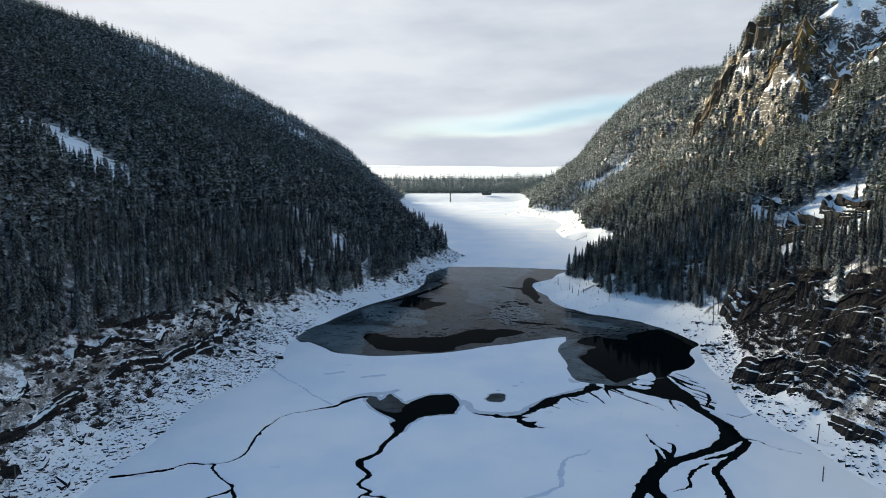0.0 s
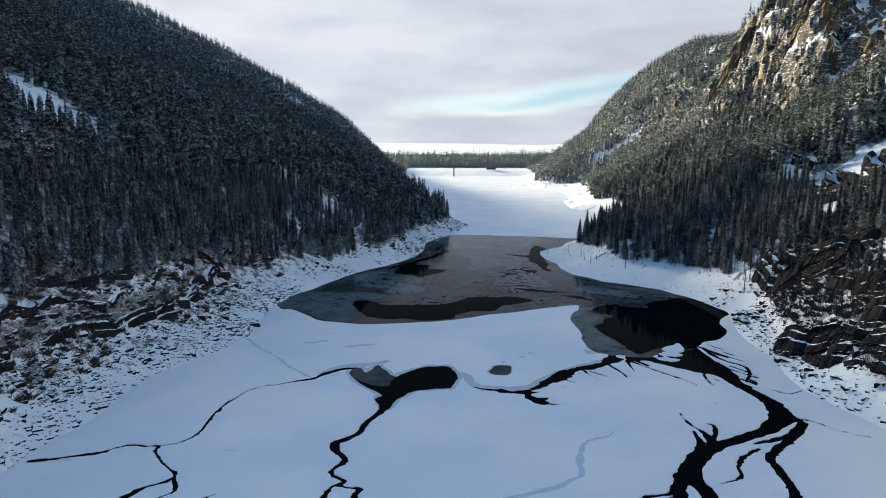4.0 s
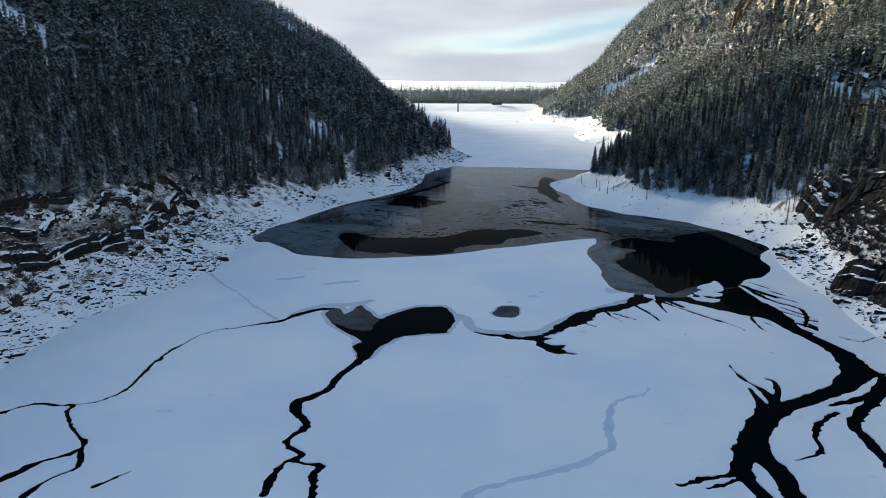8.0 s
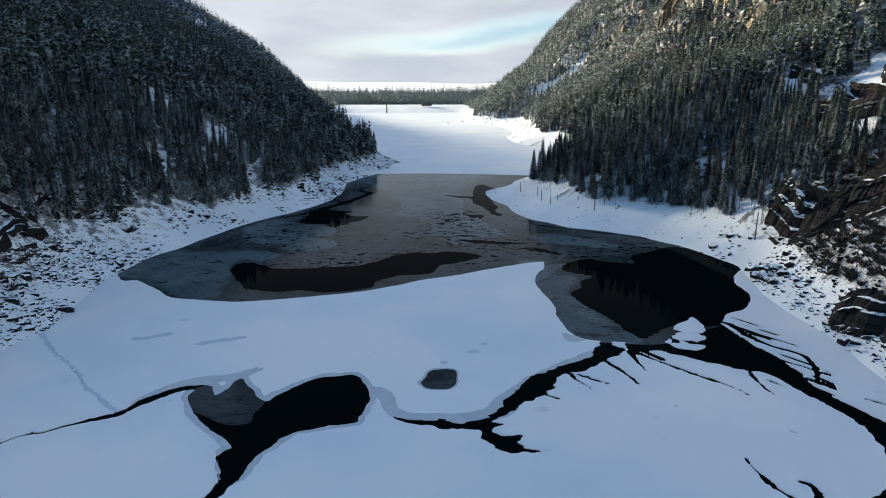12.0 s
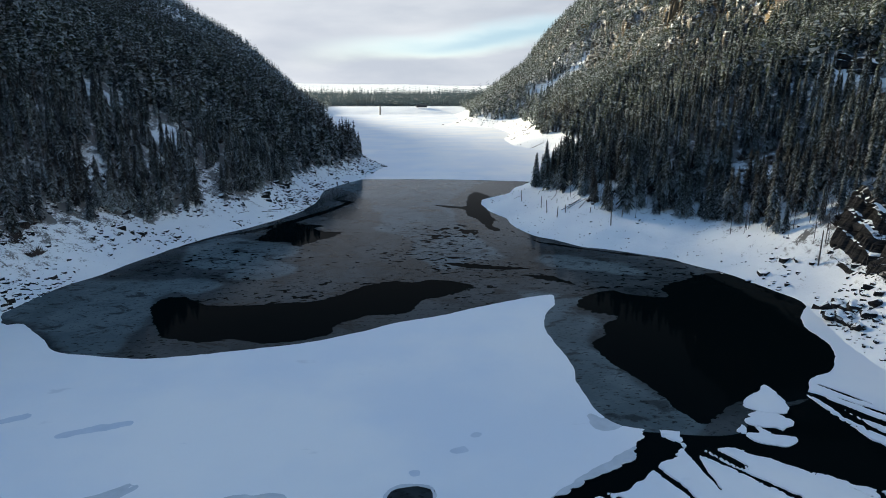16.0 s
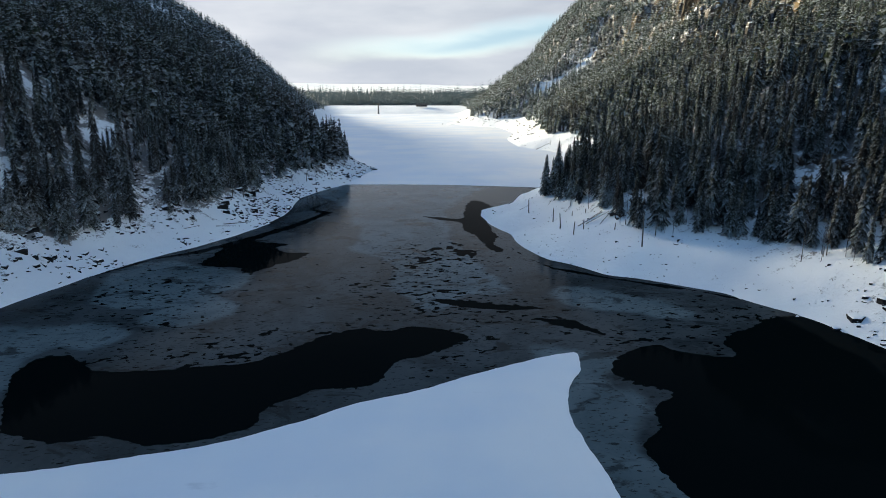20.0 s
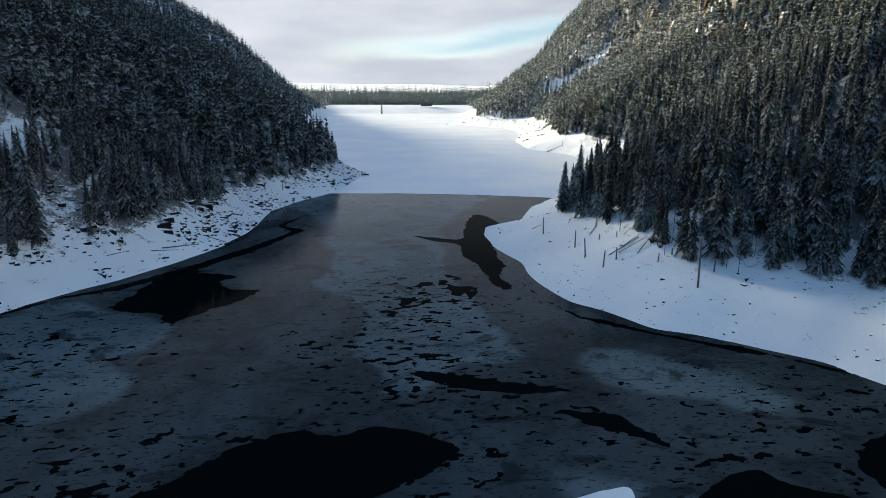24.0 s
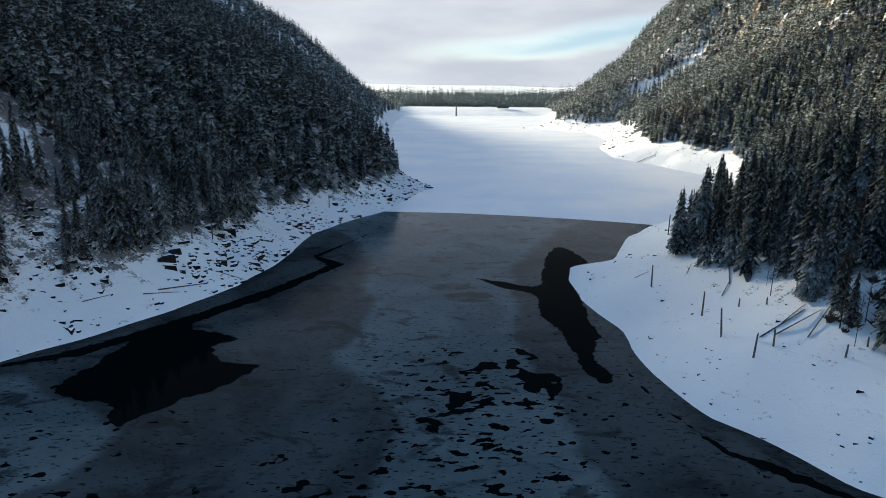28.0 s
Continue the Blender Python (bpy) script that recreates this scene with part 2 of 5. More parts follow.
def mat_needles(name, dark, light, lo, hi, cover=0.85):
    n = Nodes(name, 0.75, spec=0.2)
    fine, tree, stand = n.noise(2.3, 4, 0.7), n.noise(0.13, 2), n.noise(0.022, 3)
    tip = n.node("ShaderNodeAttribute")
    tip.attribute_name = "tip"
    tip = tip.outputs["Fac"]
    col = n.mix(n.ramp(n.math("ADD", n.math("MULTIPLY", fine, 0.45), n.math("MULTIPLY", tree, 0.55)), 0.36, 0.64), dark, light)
    # the boughs get darker from their tips towards the stem
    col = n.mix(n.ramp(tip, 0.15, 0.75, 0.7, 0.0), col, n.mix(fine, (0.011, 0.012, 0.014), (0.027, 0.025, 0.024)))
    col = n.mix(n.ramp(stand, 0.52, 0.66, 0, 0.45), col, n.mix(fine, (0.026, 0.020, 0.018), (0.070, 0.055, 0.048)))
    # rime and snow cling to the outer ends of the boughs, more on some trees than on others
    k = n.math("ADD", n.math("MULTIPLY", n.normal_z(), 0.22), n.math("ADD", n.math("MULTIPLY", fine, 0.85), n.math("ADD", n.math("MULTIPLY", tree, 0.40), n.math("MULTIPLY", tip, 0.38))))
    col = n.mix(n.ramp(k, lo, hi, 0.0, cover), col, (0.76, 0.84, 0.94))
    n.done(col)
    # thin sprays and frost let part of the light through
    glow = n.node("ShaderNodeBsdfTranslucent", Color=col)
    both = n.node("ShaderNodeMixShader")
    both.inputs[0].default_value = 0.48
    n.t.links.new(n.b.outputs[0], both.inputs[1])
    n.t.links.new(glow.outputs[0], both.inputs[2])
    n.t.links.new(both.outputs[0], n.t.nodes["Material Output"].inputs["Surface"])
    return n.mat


def mat_cliff(name, plain, bright):
    """Weathered cliff: upright stains, thin beds, fresh breaks, snow on whatever lies flat."""
    n = Nodes(name, 0.9, spec=0.15)
    mid, fine = n.noise(0.25, 5, 0.6), n.noise(1.6, 5, 0.7)
    streak = n.noise(1.0, 4, 0.6, n.vec((0.33, 0.33, 0.035)))
    lay = n.noise(1.0, 4, 0.6, n.vec((0.05, 0.05, 0.7), (5, 4, 0)))
    rock = n.mix(n.ramp(n.noise(0.05, 3, 0.5), 0.40, 0.58), plain, bright)
    rock = n.mix(n.ramp(streak, 0.50, 0.64, 0, 0.8), rock, (0.050, 0.043, 0.036))
    rock = n.mix(n.ramp(lay, 0.54, 0.62, 0, 0.6), rock, (0.060, 0.052, 0.045))
    rock = n.mix(n.ramp(fine, 0.52, 0.72, 0, 0.5), rock, bright)
    k = n.math("ADD", n.normal_z(), n.math("MULTIPLY", n.math("SUBTRACT", fine, 0.5), 0.8))
    n.bump(n.math("ADD", n.math("ADD", streak, lay), fine), 0.8, 0.8)
    return n.done(n.mix(n.ramp(k, 0.36, 0.52), rock, SNOW))


def mat_bark():
    n = Nodes("bark", 0.9)
    return n.done(n.mix(n.noise(1.0, 4, 0.6, n.vec((3, 3, 0.4))), (0.04, 0.032, 0.027), (0.15, 0.12, 0.10)))


def mat_plain(name, a, b, scale=1.0, rough=0.8):
    n = Nodes(name, rough)
    return n.done(n.mix(n.noise(scale, 5, 0.6), a, b))


GROUND, SNOW_ICE, GREY_ICE, WATER, ROCK, BARK = mat_ground(), mat_snow_ice(), mat_grey_ice(), mat_water(), mat_rock(), mat_bark()
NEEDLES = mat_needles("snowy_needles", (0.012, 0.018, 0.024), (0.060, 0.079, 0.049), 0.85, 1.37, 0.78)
# far trees: distance haze is put into the needle colour as blue-grey, under little frost
HAZE_NEEDLES = mat_needles("haze_blue_needles", (0.040, 0.064, 0.082), (0.085, 0.122, 0.142), 1.0, 1.42, 0.15)
OCHRE_CLIFF = mat_cliff("ochre_cliff", (0.060, 0.047, 0.032), (0.165, 0.113, 0.042))
GREY_CLIFF = mat_cliff("grey_brown_cliff", (0.040, 0.035, 0.030), (0.098, 0.079, 0.053))
TWIGS = mat_plain("bare_twigs", (0.020, 0.016, 0.015), (0.065, 0.052, 0.047), 1.2)
SLUSHY = mat_plain("wet_grey_slush", (0.36, 0.41, 0.47), (0.66, 0.71, 0.77), 0.45, 0.45)
HEALED = mat_plain("snow_over_healed_crack", (0.47, 0.54, 0.65), (0.66, 0.72, 0.80), 0.5, 0.6)
WOOD = mat_plain("weathered_wood", (0.045, 0.04, 0.036), (0.16, 0.145, 0.13), 2.0)
CONCRETE = mat_plain("old_concrete", (0.16, 0.15, 0.14), (0.30, 0.28, 0.26), 0.4)


# ---------------------------------------------------------------- numbers in the plane
def smooth(v, a, b):
    k = np.clip((np.asarray(v, float) - a) / (b - a), 0, 1)
    return k * k * (3 - 2 * k)


def lattice(i, j, seed):
    h = (i * 374761393 + j * 668265263 + seed * 974634541) & 0x7FFFFFFF
    h = ((h ^ (h >> 13)) * 1274126177) & 0x7FFFFFFF
    return ((h ^ (h >> 16)) & 0xFFFF) / 65535.0


def value_noise(x, y, seed=0):
    i, j = np.floor(x).astype(np.int64), np.floor(y).astype(np.int64)
    u, v = x - i, y - j
    u, v = u * u * (3 - 2 * u), v * v * (3 - 2 * v)
    a, b = lattice(i, j, seed), lattice(i + 1, j, seed)
    c, d = lattice(i, j + 1, seed), lattice(i + 1, j + 1, seed)
    return (a * (1 - u) + b * u) * (1 - v) + (c * (1 - u) + d * u) * v


def fbm(x, y, size, octaves=4, seed=0):
    """Fractal noise between about -1 and 1; size: the widest blobs, in metres."""
    total, amp, norm = 0, 1.0, 0
    for o in range(octaves):
        total = total + amp * (2 * value_noise(x / size * 2 ** o + 17.3 * o, y / size * 2 ** o - 9.1 * o, seed + o) - 1)
        norm += amp
        amp *= 0.5
    return total / norm


def line_distance(x, y, pts, widths=None):
    """Distance to a polyline, less its half width there."""
    best = np.full(np.shape(x), 1e9)
    for k in range(len(pts) - 1):
        (ax, ay), (bx, by) = pts[k], pts[k + 1]
        dx, dy = bx - ax, by - ay
        s = np.clip(((x - ax) * dx + (y - ay) * dy) / (dx * dx + dy * dy + 1e-9), 0, 1)
        d = np.hypot(x - ax - s * dx, y - ay - s * dy)
        if widths:
            d = d - (widths[k] * (1 - s) + widths[k + 1] * s)
        best = np.minimum(best, d)
    return best


def inside(x, y, pts):
    odd = np.zeros(np.shape(x), bool)
    for k in range(len(pts)):
        (ax, ay), (bx, by) = pts[k - 1], pts[k]
        if ay != by:
            odd ^= ((ay > y) != (by > y)) & (x < (bx - ax) * (y - ay) / (by - ay) + ax)
    return odd


def area_field(x, y, pts):
    """Positive inside the outline: metres to its edge."""
    d = line_distance(x, y, [*pts, pts[0]])
    return np.where(inside(x, y, pts), d, -d)


# ---------------------------------------------------------------- the valley's plan
SHORE_L = [(-84, -400), (-80, 60), (-75, 110), (-73, 128), (-71, 141), (-69, 168), (-60, 186), (-56, 200), (-58, 235), (-53, 256), (-47, 271), (-40, 288), (-30, 304),
           (-20, 320), (-13, 335), (-11, 352), (-10, 378), (-1, 401), (6, 413), (12, 443), (16, 462), (4, 482), (-14, 560), (-34, 745), (-50, 900), (-58, 1000), (-62, 1190)]
SHORE_R = [(104, -400), (100, 60), (93, 110), (89, 135), (84, 160), (87, 180), (89, 200), (92, 212), (98, 228), (93, 244), (86, 261), (75, 270), (67, 275), (58, 288), (54, 300),
           (55, 314), (52, 327), (50, 342), (53, 351), (62, 358), (71, 380), (82, 396), (98, 405), (120, 430), (134, 480), (137, 509), (126, 548), (113, 580), (118, 646), (138, 709),
           (142, 790), (100, 855), (84, 862), (100, 880), (125, 1000), (140, 1190)]
LAKE = SHORE_L + SHORE_R[::-1]
TOP_L = ([0, 6, 16, 40, 71, 100, 180, 330, 540, 800, 1200], [0, 3, 9.5, 25, 44, 60, 92, 165, 275, 370, 430])
TOP_LN = ([0, 10, 20, 25, 73, 97, 180, 330, 540, 800, 1200], [0, 3.5, 9, 17, 49, 68, 105, 175, 280, 370, 430])
TOP_LF = ([0, 20, 50, 85, 140, 205, 275, 330, 450, 650, 1200], [0, 15, 46, 80, 114, 149, 194, 223, 248, 258, 300])
TOP_R = ([0, 8, 20, 45, 80, 110, 150, 200, 260, 400, 600, 1200], [0, 3, 7, 22, 44, 60, 102, 150, 190, 235, 270, 300])
TOP_RN = ([0, 8, 14, 46, 80, 110, 150, 200, 260, 400, 600, 1200], [0, 3, 11, 37, 48, 66, 105, 165, 225, 320, 380, 420])
CREST_Y, CREST_Z, STEP = 1250.0, 10.0, 2.5
GX, GY = np.arange(-1100, 1101, STEP), np.arange(-400, 2301, STEP)


def make_heights():
    x, y = np.meshgrid(GX, GY)
    x, y = x + 1.6 * fbm(x, y, 13, 3, 3), y + 1.6 * fbm(x, y, 13, 3, 4)
    warp = fbm(x, y, 26, 3, 5)
    dl, dr = line_distance(x, y, SHORE_L), line_distance(x, y, SHORE_R)
    # gullies and ribs in the cliffs on the right
    ribs = (0.5 - np.abs(fbm(x, y * 0.8, 46, 4, 13))) * 34 + 7 * fbm(x, y, 13, 3, 15)
    dr = dr + ribs * smooth(dr, 105, 150) * smooth(dr, 420, 300) * smooth(y, 280, 400) * smooth(y, 960, 800)
    wet = inside(x, y, LAKE)
    near = smooth(y, 285, 235)
    ahead = smooth(y, 480, 820)
    growl = 1 - 0.80 * smooth(y, 930, 1290)
    growr = 1 + (0.24 * smooth(y, 880, 1060) - 0.95 * smooth(y, 1130, 1400)) * smooth(x, 520, 290)
    amp = 1 + 0.08 * fbm(x, y, 120, 4, 11)
    hl = np.interp(dl, *TOP_L) * (1 - near) + np.interp(dl, *TOP_LN) * near
    hl = (hl * (1 - ahead) + np.interp(dl, *TOP_LF) * ahead) * (1 + (growl - 1) * smooth(dl, 10, 60)) * amp
    hr = (np.interp(dr, *TOP_R) * (1 - near) + np.interp(dr, *TOP_RN) * near) * growr * amp
    # a rock buttress stands out of the right-hand slope
    hr = hr + 52 * smooth(x, 258, 296) * smooth(np.abs(y - 600 - 0.2 * (x - 300)), 120, 55) * smooth(x, 470, 380)
    h = np.where(dl < dr, hl, hr)
    d = np.minimum(dl, dr)
    # ledges: stretches of hillside that climb in steps
    right = dr < dl
    cliffs = right * smooth(y, 250, 380) * smooth(y, 980, 860) * smooth(d, 125, 150) * smooth(d, 300, 250)
    for mask, size in ((cliffs * smooth(fbm(x, y, 90, 3, 21), -0.35, 0.0), 19.0), (cliffs * smooth(fbm(x, y, 60, 3, 25), -0.2, 0.2), 7.0)):
        lift = h / size + 0.45 * warp
        part_of = lift - np.floor(lift)
        h = h + mask * 0.85 * size * (smooth(part_of, 0.62, 0.98) - part_of)
    h = h + smooth(d, 3, 40) * 2.2 * warp + smooth(d, 60, 200) * 7 * fbm(x, y, 70, 4, 31) + 0.35 * fbm(x, y, 7, 2, 41) * smooth(d, 0.5, 4)
    h = h + cliffs * (9 * (0.4 - np.abs(fbm(x, y, 24, 3, 27))) + 3.5 * fbm(x, y, 8, 2, 29))
    h = np.where(wet, -np.minimum(2.5, 0.35 * d), h)
    # dam at the far end, and the flat wooded country beyond it
    beyond = smooth(y, 1185, 1200)
    dam = np.clip((y - 1186) * 0.165, -2, CREST_Z)
    wood = smooth(y, 1330, 1900) * (17 + 7 * fbm(x, y, 300, 3, 51))
    gap = smooth(x, -330, -80) * smooth(x, 330, 160)
    spread = np.maximum(gap, smooth(y, 1260, 1600))
    h = np.where(y > 1186, h * (1 - spread) + (dam + wood) * spread, h)
    return h


HEIGHTS = make_heights()


def height(x, y):
    x, y = np.asarray(x, float), np.asarray(y, float)
    i = np.clip((x - GX[0]) / STEP, 0, len(GX) - 1.001)
    j = np.clip((y - GY[0]) / STEP, 0, len(GY) - 1.001)
    a, b = i.astype(int), j.astype(int)
    u, v = i - a, j - b
    return (HEIGHTS[b, a] * (1 - u) + HEIGHTS[b, a + 1] * u) * (1 - v) + (HEIGHTS[b + 1, a] * (1 - u) + HEIGHTS[b + 1, a + 1] * u) * v


def slope(x, y):
    return np.hypot(height(x + 3, y) - height(x - 3, y), height(x, y + 3) - height(x, y - 3)) / 6


def shore_distance(x, y):
    d = np.minimum(line_distance(x, y, SHORE_L), line_distance(x, y, SHORE_R))
    return np.where(inside(x, y, LAKE), -d, d)


# ---------------------------------------------------------------- meshes
def tri_mesh(name, verts, tris, mats, which=None, flat=True):
    """A mesh from arrays of corners and triangles."""
    me = bpy.data.meshes.new(name)
    verts, tris = np.asarray(verts, np.float32), np.asarray(tris, np.int32)
    me.vertices.add(len(verts))
    me.vertices.foreach_set("co", verts.ravel())
    me.loops.add(tris.size)
    me.loops.foreach_set("vertex_index", tris.ravel())
    me.polygons.add(len(tris))
    me.polygons.foreach_set("loop_start", np.arange(0, tris.size, 3, dtype=np.int32))
    for m in mats:
        me.materials.append(m)
    if which is not None:
        me.polygons.foreach_set("material_index", np.asarray(which, np.int32))
    me.polygons.foreach_set("use_smooth", np.full(len(tris), not flat))
    me.update(calc_edges=True)
    me.validate()
    return me


def grid_mesh(name, xs, ys, z, mats):
    nx, ny = len(xs), len(ys)
    x, y = np.meshgrid(xs, ys)
    k = np.arange(nx * ny).reshape(ny, nx)
    a, b, c, d = k[:-1, :-1].ravel(), k[:-1, 1:].ravel(), k[1:, 1:].ravel(), k[1:, :-1].ravel()
    return tri_mesh(name, np.stack([x.ravel(), y.ravel(), z.ravel()], 1), np.concatenate([np.stack([a, b, c], 1), np.stack([a, c, d], 1)]), mats, flat=False)


def part(name, bm, material, parent, label=""):
    me = bpy.data.meshes.new(name)
    bm.to_mesh(me)
    bm.free()
    me.materials.append(material)
    ob = new(name, me)
    ob.parent = parent
    return tagged(ob, label)


# ground: one sheet, fine along the lake and coarse far out
def stretched(lo, hi, fine, far_lo, far_hi):
    mid = list(np.arange(lo, hi + 0.1, fine))
    out, s, v = [], fine, hi
    while v < far_hi:
        s = min(s * 1.09, 130)
        v += s
        out.append(v)
    pre, s, v = [], fine, lo
    while v > far_lo:
        s = min(s * 1.09, 130)
        v -= s
        pre.append(v)
    return np.array(pre[::-1] + mid + out)


XS, YS = stretched(-150, 350, 2.0, -4200, 4200), stretched(100, 720, 2.0, -1500, 4300)
_x, _y = np.meshgrid(XS, YS)
_z = height(_x, _y) + smooth(_y, 2300, 4000) * (40 + 40 * fbm(_x, _y, 900, 3, 55))
ground = new("ground", grid_mesh("ground", XS, YS, _z, [GROUND]))
tagged(ground, "snow-covered valley sides with rock ledges and brush", "ground", kind="structure")

water = new("water", grid_mesh("water", np.array([-140.0, 200.0]), np.array([-390.0, 1189.0]), np.zeros((2, 2)), [WATER]))
tagged(water, "black open lake water between sheets of ice", "lake", kind="structure")


# ---------------------------------------------------------------- ice
def clip_region(name, xs, ys, field, z, mats, skirt=0.0):
    """The flat sheet of all places where field is positive, with its outline cut between the grid's points."""
    ny, nx = field.shape
    ins = field > 0
    full = ins[:-1, :-1] & ins[1:, :-1] & ins[:-1, 1:] & ins[1:, 1:]
    none = ~(ins[:-1, :-1] | ins[1:, :-1] | ins[:-1, 1:] | ins[1:, 1:])
    verts, tris, edges = [], [], []
    base = 0

    def add(v, t):
        nonlocal base
        verts.append(v)
        tris.append(t + base)
        base += len(v)

    rest = ~none
    # whole squares first, from wide to narrow
    for size in (16, 8, 4, 2):
        by, bx = (ny - 1) // size, (nx - 1) // size
        solid = (full & rest)[:by * size, :bx * size].reshape(by, size, bx, size).all((1, 3))
        rest[:by * size, :bx * size] &= ~np.repeat(np.repeat(solid, size, 0), size, 1)
        j, i = np.nonzero(solid)
        if len(j):
            x0, x1, y0, y1 = xs[i * size], xs[(i + 1) * size], ys[j * size], ys[(j + 1) * size]
            n = len(j)
            k = np.arange(n)
            add(np.concatenate([np.stack([x0, y0], 1), np.stack([x1, y0], 1), np.stack([x1, y1], 1), np.stack([x0, y1], 1)]),
                np.concatenate([np.stack([k, k + n, k + 2 * n], 1), np.stack([k, k + 2 * n, k + 3 * n], 1)]))
    j, i = np.nonzero(rest)
    for corners in (((0, 0), (0, 1), (1, 1)), ((0, 0), (1, 1), (1, 0))):
        P = np.stack([np.stack([xs[i + c], ys[j + r]], 1) for r, c in corners], 1)
        F = np.stack([field[j + r, i + c] for r, c in corners], 1)
        count = (F > 0).sum(1)
        m = count == 3
        n = m.sum()
        k = np.arange(n)
        add(P[m].transpose(1, 0, 2).reshape(-1, 2), np.stack([k, k + n, k + 2 * n], 1))
        for want in (1, 2):
            m = count == want
            p, f = P[m], F[m]
            n = len(p)
            if not n:
                continue
            lone = np.argmax(f > 0, 1) if want == 1 else np.argmin(f > 0, 1)
            r = np.arange(n)
            A, B, C = p[r, lone], p[r, (lone + 1) % 3], p[r, (lone + 2) % 3]
            fa, fb, fc = f[r, lone], f[r, (lone + 1) % 3], f[r, (lone + 2) % 3]
            AB = A + (B - A) * (fa / (fa - fb))[:, None]
            AC = A + (C - A) * (fa / (fa - fc))[:, None]
            edges.append(np.stack([AB, AC], 1))
            if want == 1:
                add(np.concatenate([A, AB, AC]), np.stack([r, r + n, r + 2 * n], 1))
            else:
                add(np.concatenate([AB, B, C, AC]), np.concatenate([np.stack([r, r + n, r + 2 * n], 1), np.stack([r, r + 2 * n, r + 3 * n], 1)]))
    v = np.concatenate(verts)
    v = np.concatenate([v, np.full((len(v), 1), z)], 1)
    t = np.concatenate(tris)
    if skirt and edges:
        e = np.concatenate(edges)
        n = len(e)
        top, low = np.full((n, 1), z), np.full((n, 1), z - skirt)
        quad = np.concatenate([np.hstack([e[:, 0], top]), np.hstack([e[:, 1], top]), np.hstack([e[:, 1], low]), np.hstack([e[:, 0], low])])
        k = np.arange(n) + len(v)
        t = np.concatenate([t, np.stack([k, k + n, k + 2 * n], 1), np.stack([k, k + 2 * n, k + 3 * n], 1)])
        v = np.concatenate([v, quad])
    return new(name, tri_mesh(name, v, t, mats))


# outline of the part of the lake that carries no snow
OPEN = [(-58, 236), (-51, 229.5), (-45.4, 223.8), (-42, 219.7), (-39.4, 216.5), (-33, 214), (-26, 212.1), (-19, 212.2), (-10, 213.8), (-4, 214.8), (1.2, 216.1), (8, 219.3), (15, 223.2), (23, 226.3), (32.4, 230.8), (40.5, 234.6), (46.5, 236.4), (48.4, 236), (47.2, 231),
        (44.2, 225.6), (42.2, 219.5), (41.8, 214), (42.3, 208), (42.3, 202.6), (41.2, 198), (41.2, 192.4), (41.6, 188.1), (43.7, 185.4), (47, 184.2), (52, 183), (57, 183), (61, 187), (71, 190), (75.7, 195.5), (81.6, 198.7), (87.4, 207), (88.7, 215.4), (95, 224), (112, 240), (120, 262), (104, 300), (100, 350), (104, 388),
        (82, 396), (59, 403), (34, 408), (6, 410), (-12, 413), (-60, 416), (-80, 300)]
